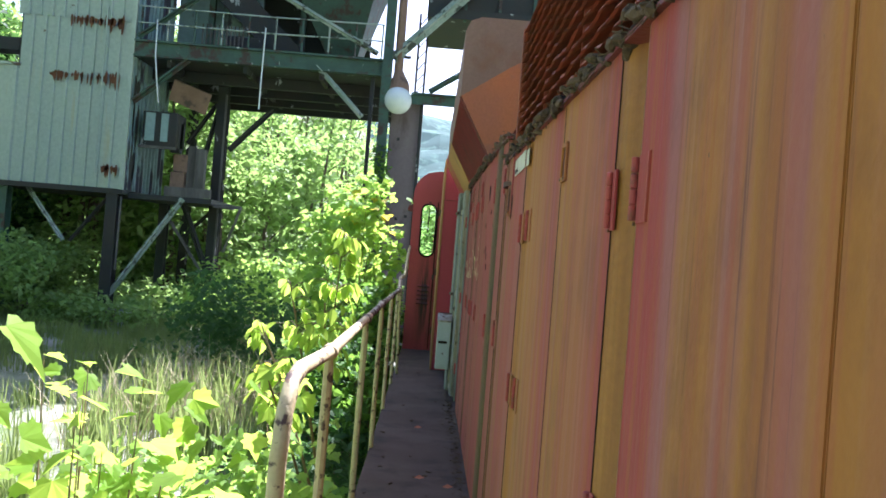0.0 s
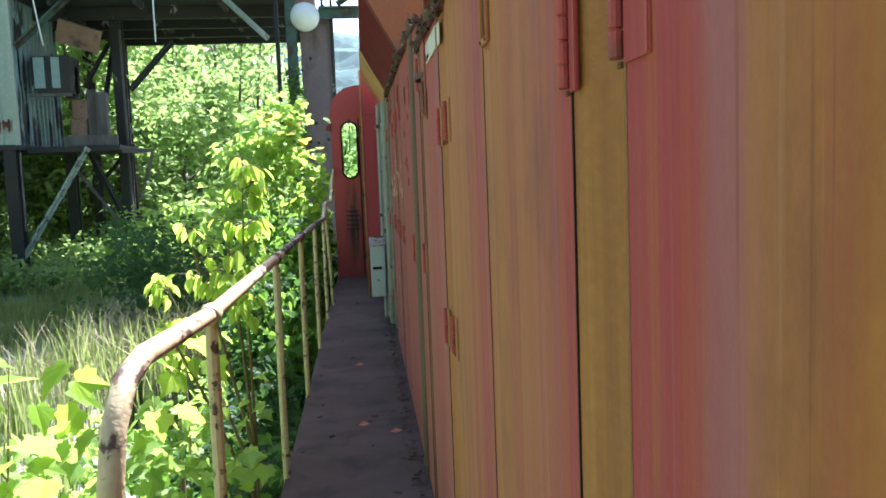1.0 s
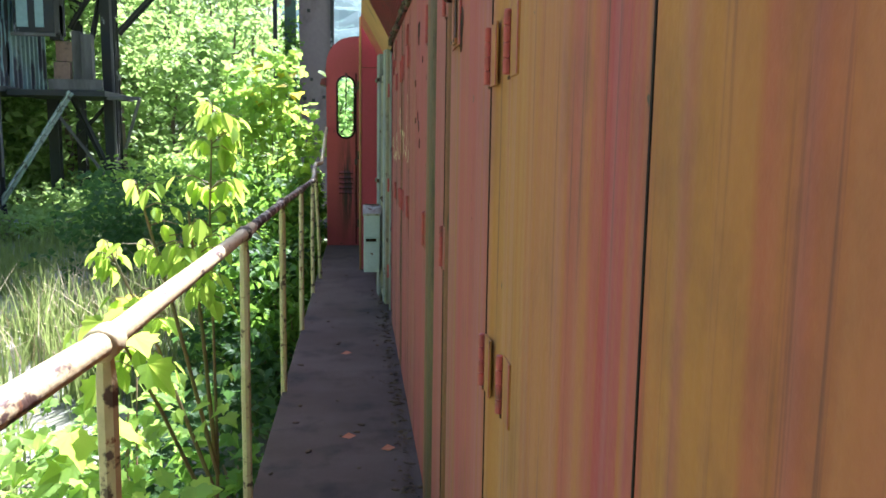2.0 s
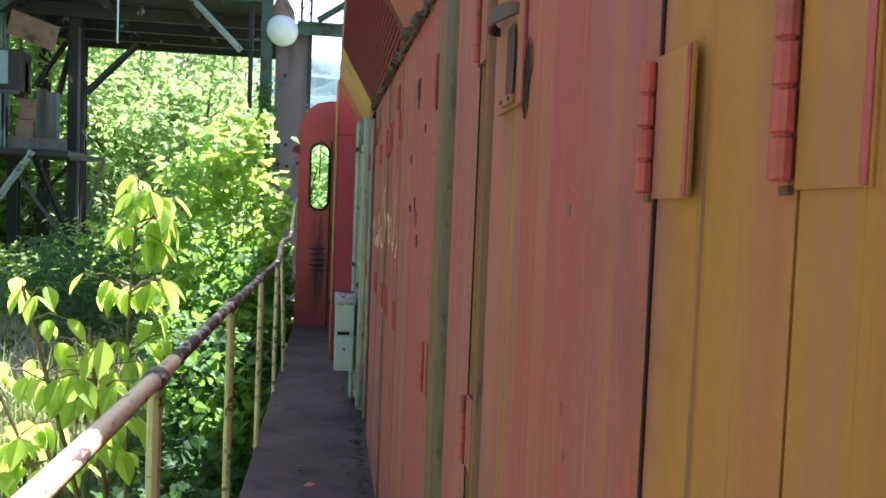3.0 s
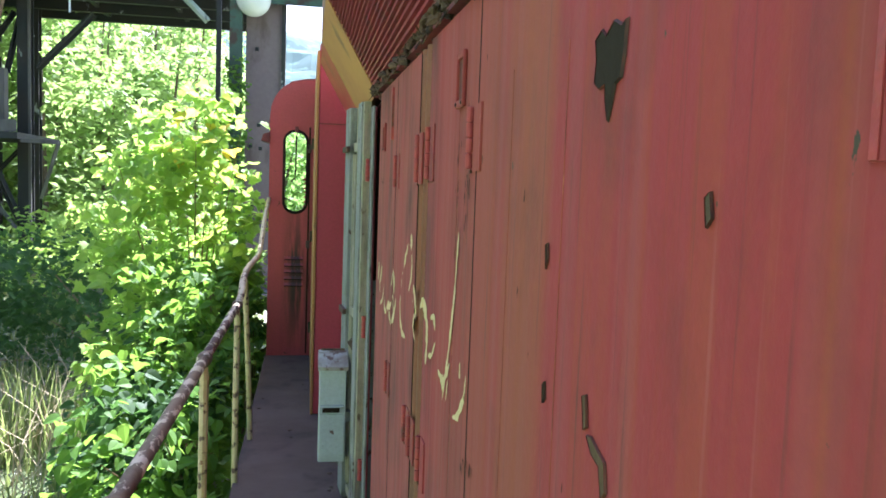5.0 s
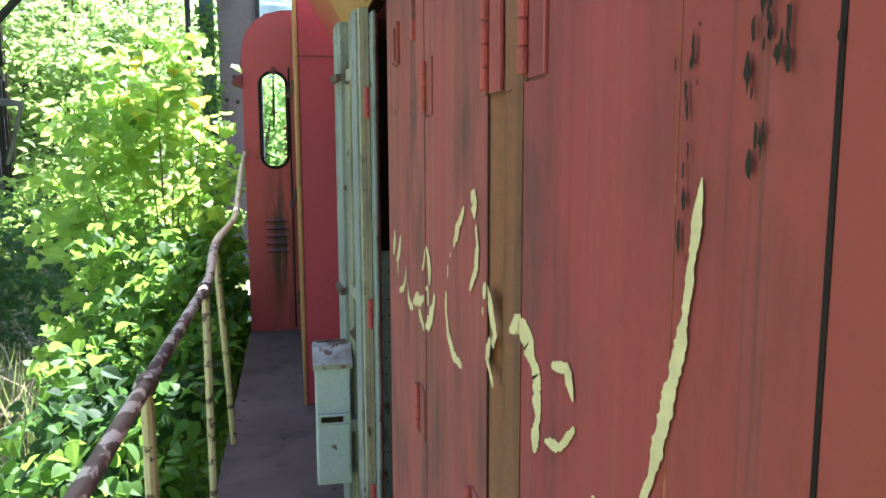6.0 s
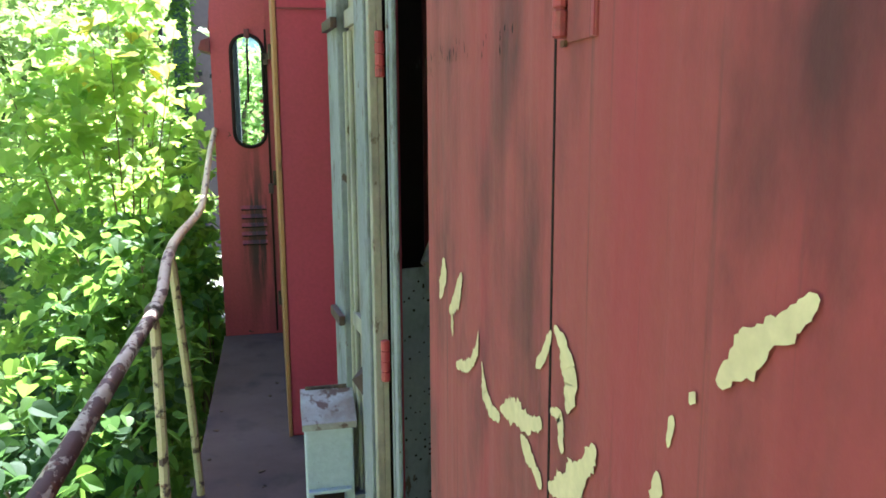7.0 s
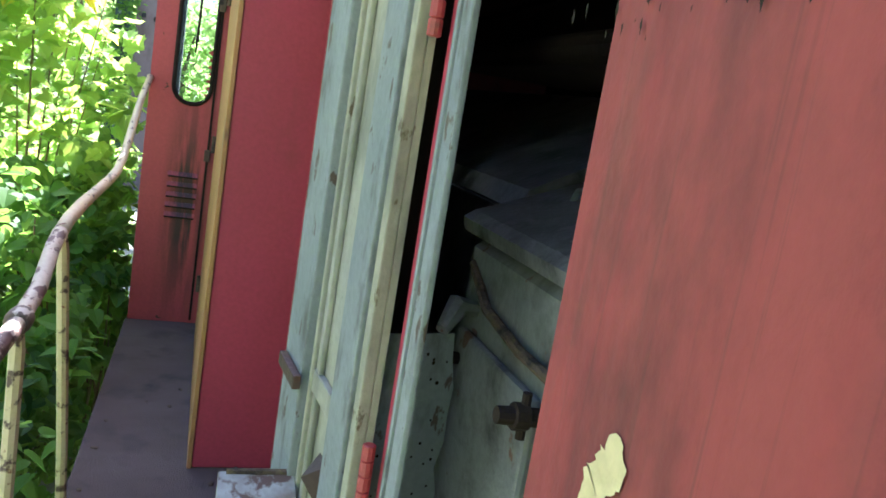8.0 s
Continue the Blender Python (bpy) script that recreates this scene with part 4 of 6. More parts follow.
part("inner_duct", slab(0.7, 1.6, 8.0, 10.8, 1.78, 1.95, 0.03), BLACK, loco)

# wide cabinet ahead of the cab
cabn = part("cabinet", slab(-0.190, 0.24, 9.88, 11.74, 0.0, 2.60, 0.008), PINK, loco, "smooth pink-red cabinet face beside the cab")
part("cabinet_corner", slab(-0.208, -0.1905, 9.87, 11.73, 0.0, 2.55, 0.003), STRIPE, cabn, "ochre cabinet side")
part("cabinet_seam", slab(-0.188, 0.23, 9.874, 9.8795, 2.05, 2.058), CAB_DARK, cabn)
part("cabinet_fold", slab(0.120, 0.138, 9.865, 9.8795, 0.02, 2.5, 0.004), CAB_RED, cabn)
part("cabinet_band", slab(0.139, 0.22, 9.870, 9.8795, 0.02, 2.5, 0.002), CAB_RED, cabn)
for z in (0.25, 1.1, 1.95):
    part("cabinet_hinge", tube(bmesh.new(), [(-0.216, 11.66, z), (-0.216, 11.66, z + 0.10)], 0.014, 8), GRIME, cabn)

# cab
CY = 11.82
bm = wall_ring(bmesh.new(), (-0.612, -0.17, 1.15, 2.26), (-0.474, -0.268, 1.362, 2.118), 0.10, CY, CY + 0.05)
box(bm, -0.612, -0.17, CY, CY + 0.05, 0.0, 1.15)
arc = [(-0.17, 2.26), (-0.612, 2.26)] + [(-0.312 - 0.30 * math.cos(a), 2.26 + 0.33 * math.sin(a)) for a in (0.25, 0.5, 0.75, 1.0, 1.25, 1.5708)] + [(-0.17, 2.605)]
prism(bm, arc, CY, CY + 0.05)
cab = part("cab", bm, CAB_FRONT, loco, "red cab front with rounded roof corner and stained paint")
bm = bmesh.new()
box(bm, -0.17, 1.9, CY, CY + 0.05, 0.0, 2.64)
box(bm, -0.612, -0.577, CY + 0.052, 14.5, 0.0, 1.15)
box(bm, -0.612, -0.577, CY + 0.052, 12.15, 1.15, 2.2)
box(bm, -0.612, -0.577, 14.1, 14.5, 1.15, 2.2)
box(bm, 1.86, 1.9, CY + 0.05, 14.5, 0.0, 2.6)
box(bm, 0.3, 1.86, 14.46, 14.5, 0.0, 2.6)
box(bm, -0.577, 0.3, 14.46, 14.5, 0.0, 0.9)
box(bm, -0.577, 0.3, 14.46, 14.5, 2.51, 2.58)
part("cab_shell", bm, CAB_DARK, cab)
rf = [(-0.627, 2.16), (-0.612, 2.28), (-0.547, 2.46), (-0.427, 2.58), (-0.277, 2.615), (1.6, 2.66), (1.9, 2.51), (1.86, 2.49), (1.5, 2.62), (-0.277, 2.59), (-0.407, 2.55), (-0.527, 2.44), (-0.592, 2.26), (-0.597, 2.16)]
part("cab_roof", prism(bmesh.new(), rf, CY + 0.052, 14.5), CAB_DARK, cab)
loop = []
for cx, cz, q in ((-0.372, 2.018, 0), (-0.372, 2.018, 1), (-0.372, 1.462, 2), (-0.372, 1.462, 3)):
    side = 0.005 if q in (0, 3) else -0.005
    loop += [(cx + side + 0.102 * math.cos((q + k / 6) * math.pi / 2), CY - 0.004, cz + 0.102 * math.sin((q + k / 6) * math.pi / 2)) for k in range(7)]
bm = tube(bmesh.new(), loop + loop[:1], 0.0125, 8, False)
part("window_gasket", bm, BLACK, cab, "black rubber window gasket")
pane = part("window_pane", slab(-0.473, -0.269, CY + 0.02, CY + 0.026, 1.363, 2.117), GLASS, cab)
pane.visible_shadow = False
bm = tube(bmesh.new(), [(-0.365, CY - 0.02, 2.125), (-0.368, CY - 0.022, 1.93), (-0.375, CY - 0.02, 1.66)], 0.005, 6)
tube(bm, [(-0.368, CY - 0.01, 2.06), (-0.372, CY - 0.024, 1.72)], 0.008, 6)
part("wiper", bm, BLACK, cab)
part("wiper_motor", slab(-0.385, -0.350, CY - 0.035, CY - 0.001, 2.10, 2.16, 0.006), CAB_DARK, cab)
bm = bmesh.new()
rng = random.Random(17)
zs = [1.36 + 0.042 * k for k in range(9)]
for a, b in zip(zs, zs[1:]):
    m = (a + b) / 2
    v = [bm.verts.new((x, y, z)) for y in (CY + 0.008, CY + 0.012) for x, z in ((-0.268, a), (-0.268, b), (-0.268 - rng.uniform(0.015, 0.04), m))]
    for f in ((0, 1, 2), (5, 4, 3), (0, 3, 4, 1), (1, 4, 5, 2), (2, 5, 3, 0)):
        bm.faces.new([v[k] for k in f])
part("jagged_strip", bm, CAB_RED, cab, "ragged red edge inside the window")
for i in range(5):
    z = 0.672 + i * 0.0625
    bm = prism(bmesh.new(), [(-0.462, z), (-0.285, z), (-0.285, z + 0.024), (-0.462, z + 0.024)], CY - 0.018, CY - 0.001)
    for v in bm.verts:
        if v.co.y < CY - 0.01 and v.co.z > z + 0.01:
            v.co.y += 0.015
    part("vent_slot", bm, CAB_FRONT, cab)
    part("vent_gap", slab(-0.460, -0.287, CY - 0.016, CY - 0.001, z - 0.010, z - 0.001), BLACK, cab)
bm = prism(bmesh.new(), [(-0.69, 2.02), (-0.613, 2.00), (-0.613, 2.10), (-0.67, 2.08)], CY - 0.03, CY + 0.25)
part("rain_visor", bm, CAB_DARK, cab)
part("door_gap", slab(-0.252, -0.238, CY - 0.008, CY - 0.001, 0.02, 2.16), BLACK, cab)
part("door_latch", slab(-0.265, -0.230, CY - 0.03, CY - 0.009, 1.03, 1.10, 0.004), STRAP, cab)
part("door_latch", slab(-0.265, -0.230, CY - 0.03, CY - 0.009, 1.92, 2.0, 0.004), GRIME, cab)
part("cab_underframe", slab(-0.62, 1.9, 11.825, 14.5, -0.5, -0.005), BLACK, loco)

# handrail
RX = -0.612
pts = [(RX, 2.185, -0.30), (RX, 2.192, 0.5), (RX, 2.215, 0.86), (RX, 2.255, 0.96), (RX, 2.33, 1.02), (RX, 2.44, 1.035), (RX, 3.04, 1.005), (RX, 4.52, 0.998), (RX, 4.72, 0.998)]
hr = part("handrail", tube(bmesh.new(), pts, 0.0205, 12), RAIL, loco, "cream-painted tubular handrail worn to brown metal", smooth=True)
pts = [(RX, 4.72, 0.998), (RX, 5.88, 0.998), (RX, 7.26, 0.985)]
part("bare_tube", tube(bmesh.new(), pts, 0.0195, 12), RAIL_WORN, hr, "bare brown section of the rail", smooth=True)
pts = [(RX, 7.26, 0.985), (RX, 8.60, 0.975), (RX + 0.006, 8.78, 1.005), (RX, 8.96, 1.062), (RX, 9.06, 1.082)]
part("worn_tube", tube(bmesh.new(), pts, 0.0195, 12), RAIL_FLAKED, hr, "section with flaking cream paint over brown metal", smooth=True)
pts = [(RX, 9.06, 1.082), (RX, 9.20, 1.097), (RX, 9.45, 1.10), (RX, 10.15, 1.085), (RX, 10.42, 1.09), (RX, 10.62, 1.125), (RX - 0.005, 11.3, 1.34), (RX, 11.82, 1.48)]
part("end_tube", tube(bmesh.new(), pts, 0.019, 12), RAIL, hr, "cream tube bent up to the cab", smooth=True)
for y, z in ((3.04, 1.005), (4.52, 0.998), (5.88, 0.998), (7.26, 0.985), (8.62, 0.977)):
    part("collar", tube(bmesh.new(), [(RX, y - 0.03, z), (RX, y - 0.022, z), (RX, y + 0.022, z), (RX, y + 0.03, z)], [0.022, 0.0275, 0.0275, 0.022], 12), RAIL if y < 4 else RAIL_WORN, hr, smooth=True)
for y, lean, top in ((3.04, 0, 1.0), (4.52, 0, 0.99), (5.88, 0.01, 0.99), (7.26, 0, 0.98), (8.62, 0, 0.97), (9.10, 0.30, 1.08)):
    bm = bmesh.new()
    inward = lean * 0.12
    tube(bm, [(RX, y, top), (RX, y + lean * 0.1, top - 0.06), (RX - 0.004 + inward * 0.6, y + lean * 0.6, 0.4), (RX - 0.004 + inward, y + lean, -0.30)], [0.011, 0.0165, 0.0165, 0.0165], 8)
    sp = part("stanchion", bm, RAIL, hr)
    part("foot_clip", slab(RX - 0.018, RX + 0.045, y + lean - 0.03, y + lean + 0.03, -0.20, -0.14, 0.003), GRIME, sp)
part("under_frame", slab(-0.58, 1.9, -4.0, 11.81, -0.62, -0.055), BLACK, loco)
for y in (-1.5, 1.2, 9.1, 12.1):
    bm = tube(bmesh.new(), [(0.0, y, -0.95), (0.14, y, -0.95)], 0.5, 24)
    part("wheel", bm, BLACK, loco)
    part("axle_box", slab(-0.25, -0.02, y - 0.2, y + 0.2, -1.1, -0.625, 0.02), BLACK, loco)

# ---- ground and distance ----
def ground_z(x, y):
    rise = max(0.0, y - 33.0 + 0.25 * min(0.0, x + 8)) if x < 30 else 0.0
    h = -1.45 + 0.42 * min(rise, 60.0) * min(1.0, max(0.15, (6 - x) / 22))
    # rises at the left and behind, added to cut the low sky light
    h += 0.75 * min(45.0, max(0.0, -26.0 - x) * min(1.0, max(0.0, (70 - y) / 30)) + max(0.0, -14.0 - y) * 0.9)
    return h + 0.10 * noise.noise((x * 0.35, y * 0.35, 0)) * min(1.0, max(0.0, (-x - 1.0) / 2)) + 0.25 * noise.noise((x * 0.06, y * 0.06, 4)) * (1 if y > 30 else 0)


def sheet(xs, ys, z):
    vs = [(x, y, z(x, y)) for y in ys for x in xs]
    n = len(xs)
    fs = [(j * n + i, j * n + i + 1, (j + 1) * n + i + 1, (j + 1) * n + i) for j in range(len(ys) - 1) for i in range(n - 1)]
    return vs, fs


xs = [-2500, -900, -300, -160, -110, -90] + [-70 + 1.5 * i for i in range(58)] + [20, 40, 80, 200, 700, 2500]
ys = [-2500, -700, -200, -110, -80, -60, -40, -28, -20, -13, -8] + [0.75 * i for i in range(56)] + [42 + 3 * i for i in range(22)] + [120, 200, 400, 900, 2500]
me = bpy.data.meshes.new("ground")
v, f = sheet(xs, ys, ground_z)
me.from_pydata(v, [], f)
me.materials.append(SOIL)
me.shade_smooth()
tagged(new("ground", me), "dusty gravel and weedy soil beside the track", "ground", kind="structure")


def hill_z(x, y):
    u = (y - 380) / 300
    return -2 + max(0, math.sin(min(1, max(0, u)) * math.pi / 2)) * (120 + 26 * noise.noise((x * 0.005, 0, 2)) - 0.045 * x) + 5 * noise.noise((x * 0.04, y * 0.04, 1)) + 3 * noise.noise((x * 0.12, y * 0.12, 7))


xs = [-420 + 12 * i for i in range(70)]
ys = [380 + 12 * i for i in range(30)]
v, f = sheet(xs, ys, hill_z)
me = bpy.data.meshes.new("hill")
me.from_pydata(v, [], f)
me.materials.append(HILL)
tagged(new("backdrop_hill", me), "wooded hill in the distance with haze put into its colour", "hill", kind="structure")

# ---- the loading tower ----
tip = thing("loading_tower", "rusting steel loading tower with a pale corrugated shed on legs", "industrial building")
SX0, SX1, SY0, SY1, SZ = -14.3, -10.1, 25.0, 28.4, 2.74


def corrugated(bm, a, b, z0, z1, nrm, pitch=0.36, deep=0.075):
    """Upright ribbed sheeting from a to b."""
    a, b = Vector(a), Vector(b)
    L = (b - a).length
    d = (b - a) / L
    n = max(1, int(L / pitch))
    prof = []
    for i in range(n):
        u = i * L / n
        prof += [(u, 0.0), (u + L / n * 0.72, 0.0), (u + L / n * 0.78, deep), (u + L / n * 0.94, deep)]
    prof.append((L, 0.0))
    lo = [bm.verts.new((*(a + d * u + Vector(nrm) * e).xy, z0)) for u, e in prof]
    hi = [bm.verts.new((*(a + d * u + Vector(nrm) * e).xy, z1)) for u, e in prof]
    for i in range(len(prof) - 1):
        bm.faces.new((lo[i], lo[i + 1], hi[i + 1], hi[i]))
    return bm


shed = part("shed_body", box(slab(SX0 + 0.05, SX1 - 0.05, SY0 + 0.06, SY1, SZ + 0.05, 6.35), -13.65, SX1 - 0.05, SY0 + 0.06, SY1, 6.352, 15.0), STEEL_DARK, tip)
part("cream_sheeting", corrugated(bmesh.new(), (SX0, SY0 + 0.02, 0), (-13.6, SY0 + 0.02, 0), SZ, 6.35, (0, -1, 0)), SHEET, shed, "pale cream-green ribbed sheeting")
for z0, z1, x0 in ((SZ, 6.22, -13.6), (6.20, 8.0, -13.6), (7.98, 15.0, -13.75)):
    part("cream_sheeting", corrugated(bmesh.new(), (x0, SY0 + (0.02 if z0 == SZ else 0.03), 0), (SX1, SY0 + (0.02 if z0 == SZ else 0.03), 0), z0, z1, (0, -1, 0)), SHEET, shed, "pale cream-green ribbed sheeting")
part("blue_sheeting", corrugated(bmesh.new(), (SX1 - 0.02, SY0, 0), (SX1 - 0.02, SY1, 0), SZ, 15.0, (1, 0, 0), 0.30), SHEET_BLUE, shed, "pale blue ribbed sheeting streaked black")
part("lean_to_roof", slab(SX0 - 0.1, -13.55, SY0 - 0.06, SY1, 6.36, 6.44), SHEET, shed)
part("corner_trim", slab(SX1 - 0.09, SX1 + 0.045, SY0 - 0.06, SY0 + 0.05, SZ - 0.02, 15.0), SHEET, shed)
part("shed_sill", slab(SX0, SX1 + 0.02, SY0 - 0.03, SY1 + 0.05, SZ - 0.16, SZ - 0.004), STEEL_DARK, shed)
part("walkway_beam", slab(-17.0, -13.8, 25.3, 26.0, 6.9, 7.3), STEEL_DARK, tip)
rng = random.Random(12)
for z, xa, xb, k in ((7.96, -12.1, -10.4, 20), (6.18, -12.6, -10.4, 22), (3.35, -10.75, -10.25, 6)):
    for i in range(k):
        u = (i + rng.random()) / k
        x = xa + (xb - xa) * u
        h = rng.uniform(0.04, 0.14) * (1 + 2.0 * max(0, u - 0.55))
        w = rng.uniform(0.025, 0.085)
        n = 9
        bm = bmesh.new()
        ring = []
        for q in range(n):
            a = q * math.tau / n
            drip = h * math.sin(a) * rng.uniform(0.5, 1.3)
            ring.append(bm.verts.new((x + w * math.cos(a) * rng.uniform(0.5, 1.3), SY0 - 0.062, z + (drip if drip > 0 else drip * 2.2))))
        bm.faces.new(ring)
        part("rust_patch", bm, RUST_PATCH, shed)
for i in range(9):
    y, z = SY0 + 0.10 + abs(rng.gauss(0, 0.25)), rng.uniform(3.0, 6.2)
    h, w = rng.uniform(0.3, 0.9), rng.uniform(0.05, 0.16)
    bm = bmesh.new()
    bm.faces.new([bm.verts.new((SX1 + 0.062, y + w * math.cos(q * 0.7) * rng.uniform(0.5, 1.3), z + h * math.sin(q * 0.7) * rng.uniform(0.6, 1.2))) for q in range(9)])
    part("tar_streak", bm, STEEL_DARK, shed, "black tar streak down the sheeting")
bm = slab(-10.98, -10.94, SY0 - 0.10, SY0 - 0.04, 3.1, 8.4)
part("drain_strip", bm, SHEET, shed)

# legs and braces
def strut(a, b, w, mat, name="brace", h=None, parent=tip):
    """A rolled angle: two thin flanges that meet at an edge."""
    h = h or w
    bm = beam(bmesh.new(), a, b, w, 0.03)
    d = (Vector(b) - Vector(a)).normalized()
    off = Vector((0, 0.03, 0)) if abs(d.y) < 0.9 else Vector((0.03, 0, 0))
    beam(bm, Vector(a) + off * 2, Vector(b) + off * 2, 0.03, h)
    return part(name, bm, mat, parent)


def column(x, y, z0, z1, w, mat, parent=tip):
    """An H-section column."""
    bm = slab(x - w / 2, x + w / 2, y - w / 2, y - w / 2 + 0.04, z0, z1)
    box(bm, x - w / 2, x + w / 2, y + w / 2 - 0.04, y + w / 2, z0, z1)
    box(bm, x - 0.03, x + 0.03, y - w / 2 + 0.04, y + w / 2 - 0.04, z0, z1)
    return part("column", bm, mat, parent)


column(-10.40, 25.2, -1.05, SZ - 0.16, 0.36, STEEL_DARK)
column(-9.75, 28.0, -0.8, SZ - 0.16, 0.30, STEEL_DARK)
column(-13.9, 25.3, -1.3, SZ - 0.16, 0.36, STEEL)
column(-7.72, 27.0, -1.5, 6.9, 0.32, STEEL_DARK)
strut((-7.56, 26.8, -1.4), (-7.56, 26.8, 6.3), 0.07, TIMBER, "edge_strip")
column(-8.6, 30.5, -1.5, 6.9, 0.3, STEEL_DARK)
for a, b, w, m in (((-8.3, 25.3, 2.6), (-10.35, 25.2, -0.6), 0.18, STEEL_PALE), ((-13.2, 25.3, 2.6), (-12.0, 25.4, 1.0), 0.14, STEEL_PALE), ((-10.6, 25.4, 2.6), (-11.8, 25.4, 1.0), 0.12, STEEL_DARK),
                   ((-8.95, 26.0, 2.0), (-7.8, 26.4, 0.2), 0.10, TIMBER), ((-8.6, 26.2, 2.6), (-7.7, 26.9, 0.0), 0.2, STEEL_DARK), ((-7.6, 27.0, 2.6), (-8.8, 27.0, 1.3), 0.12, STEEL_DARK),
                   ((-7.4, 26.9, 4.45), (-6.0, 26.9, 5.95), 0.20, STEEL_DARK), ((-8.2, 27.0, 4.3), (-7.8, 27.0, 6.1), 0.16, STEEL_DARK), ((-8.9, 27.2, 4.6), (-8.0, 27.0, 5.9), 0.16, STEEL_DARK),
                   ((-7.2, 26.5, 1.0), (-6.6, 26.0, 2.5), 0.09, TIMBER)):
    strut(a, b, w, m)
bm = slab(-11.0, -9.9, 24.7, 25.8, -1.6, -1.0, 0.05)
part("footing", bm, CONCRETE, tip, "weathered concrete footing")
part("footing", slab(-13.0, -11.9, 24.9, 25.9, -1.6, -0.9, 0.05), CONCRETE, tip)
part("footing", slab(-8.1, -7.3, 26.6, 27.4, -1.6, -1.0, 0.05), CONCRETE, tip)
part("footing", slab(-2.6, -0.7, 24.4, 25.9, -1.6, -1.2, 0.05), CONCRETE, tip)

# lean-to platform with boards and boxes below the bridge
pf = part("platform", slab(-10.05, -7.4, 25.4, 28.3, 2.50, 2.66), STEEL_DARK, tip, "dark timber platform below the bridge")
part("platform_edge", slab(-7.4, -6.5, 25.6, 25.75, 2.42, 2.52), TIMBER, pf)
for x0, x1, z0, z1, m in ((-9.0, -8.55, 2.68, 3.5, PLY), (-8.5, -8.25, 2.68, 4.4, TIMBER), (-8.2, -7.9, 2.68, 4.3, TIMBER), (-8.95, -8.5, 3.52, 4.1, PLY), (-9.05, -8.75, 4.12, 5.1, STEEL_DARK)):
    part("board", slab(x0, x1, 26.0 + rng.random() * 0.2, 26.3, z0, z1, 0.01), m, pf)
part("platform_rail", slab(-9.0, -7.5, 25.6, 25.66, 2.68, 2.98), TIMBER, pf)
wb = part("window_box", slab(-9.85, -8.75, 25.6, 26.5, 4.25, 5.35, 0.02), STEEL_DARK, tip, "weathered wooden window box")
for x0, x1 in ((-9.75, -9.45), (-9.25, -9.02)):
    part("window_pane", slab(x0, x1, 25.57, 25.598, 4.4, 5.3), SHEET_BLUE, wb, "dull pale pane")
part("window_trim", slab(-9.9, -8.7, 25.5, 25.56, 4.15, 4.24), TIMBER, wb)
bm = slab(-0.62, 0.62, -0.05, 0.05, -0.35, 0.35)
bmesh.ops.transform(bm, matrix=pose(-8.5, 25.9, 5.95, 25, 18, 8), verts=bm.verts[:])
part("tilted_board", bm, PLY, tip, "brown board hanging askew")

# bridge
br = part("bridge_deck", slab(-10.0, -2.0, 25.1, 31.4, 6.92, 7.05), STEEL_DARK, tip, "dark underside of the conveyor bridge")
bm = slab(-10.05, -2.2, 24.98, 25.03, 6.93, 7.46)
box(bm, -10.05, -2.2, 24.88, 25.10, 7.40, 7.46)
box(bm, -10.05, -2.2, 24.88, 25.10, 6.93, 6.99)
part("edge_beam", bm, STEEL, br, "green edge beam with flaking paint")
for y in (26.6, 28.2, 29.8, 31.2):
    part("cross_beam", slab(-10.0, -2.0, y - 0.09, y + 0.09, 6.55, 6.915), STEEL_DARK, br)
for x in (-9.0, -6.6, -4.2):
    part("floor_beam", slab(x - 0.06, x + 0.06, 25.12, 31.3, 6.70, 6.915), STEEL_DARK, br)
for i in range(10):
    x = -9.9 + i * 0.84
    bm = slab(x - 0.025, x + 0.025, 24.96, 25.01, 7.464, 8.55)
    part("guard_post", bm, STEEL_PALE if i % 2 else STEEL, br)
for z in (8.0, 8.52):
    part("guard_rail", tube(bmesh.new(), [(-10.0, 24.93, z), (-6.0, 24.93, z - 0.03), (-2.3, 24.93, z + 0.02)], 0.025, 6), STEEL_PALE, br)
for i in range(11):
    part("baluster", slab(-8.2 + i * 0.13, -8.16 + i * 0.13, 25.6, 25.63, 7.06, 8.3), TIMBER, br)
strut((-8.36, 24.95, 6.95), (-9.97, 24.95, 5.53), 0.20, STEEL)
strut((-4.33, 24.95, 7.1), (-2.81, 24.95, 5.6), 0.17, STEEL_PALE)
strut((-6.3, 24.9, 9.6), (-2.45, 24.9, 7.62), 0.17, STEEL_PALE)
strut((-9.95, 24.9, 7.55), (-8.2, 24.9, 8.9), 0.17, STEEL)
# hoppers over the bridge
bm = bmesh.new()
top = [bm.verts.new(p) for p in ((-6.0, 26.2, 11.0), (-2.6, 26.2, 11.0), (-2.6, 29.8, 11.0), (-6.0, 29.8, 11.0))]
bot = [bm.verts.new(p) for p in ((-4.4, 27.6, 8.0), (-3.4, 27.6, 8.0), (-3.4, 28.6, 8.0), (-4.4, 28.6, 8.0))]
for i in range(4):
    bm.faces.new((top[i], top[(i + 1) % 4], bot[(i + 1) % 4], bot[i]))
bm.faces.new(bot)
part("hopper", bm, STEEL, tip, "dark green steel hopper")
# dark wall added to block the sky behind the bridge
part("back_wall", slab(-10.0, -3.2, 30.2, 30.4, 7.06, 11.6), STEEL_DARK, tip)
part("back_wall", slab(-10.0, -7.0, 28.6, 28.75, 7.06, 11.6), SHEET_BLUE, tip)
for x in (-8.6, -7.2, -5.4):
    part("frame_post", slab(x - 0.1, x + 0.1, 27.8, 28.0, 7.06, 11.6), STEEL, tip)
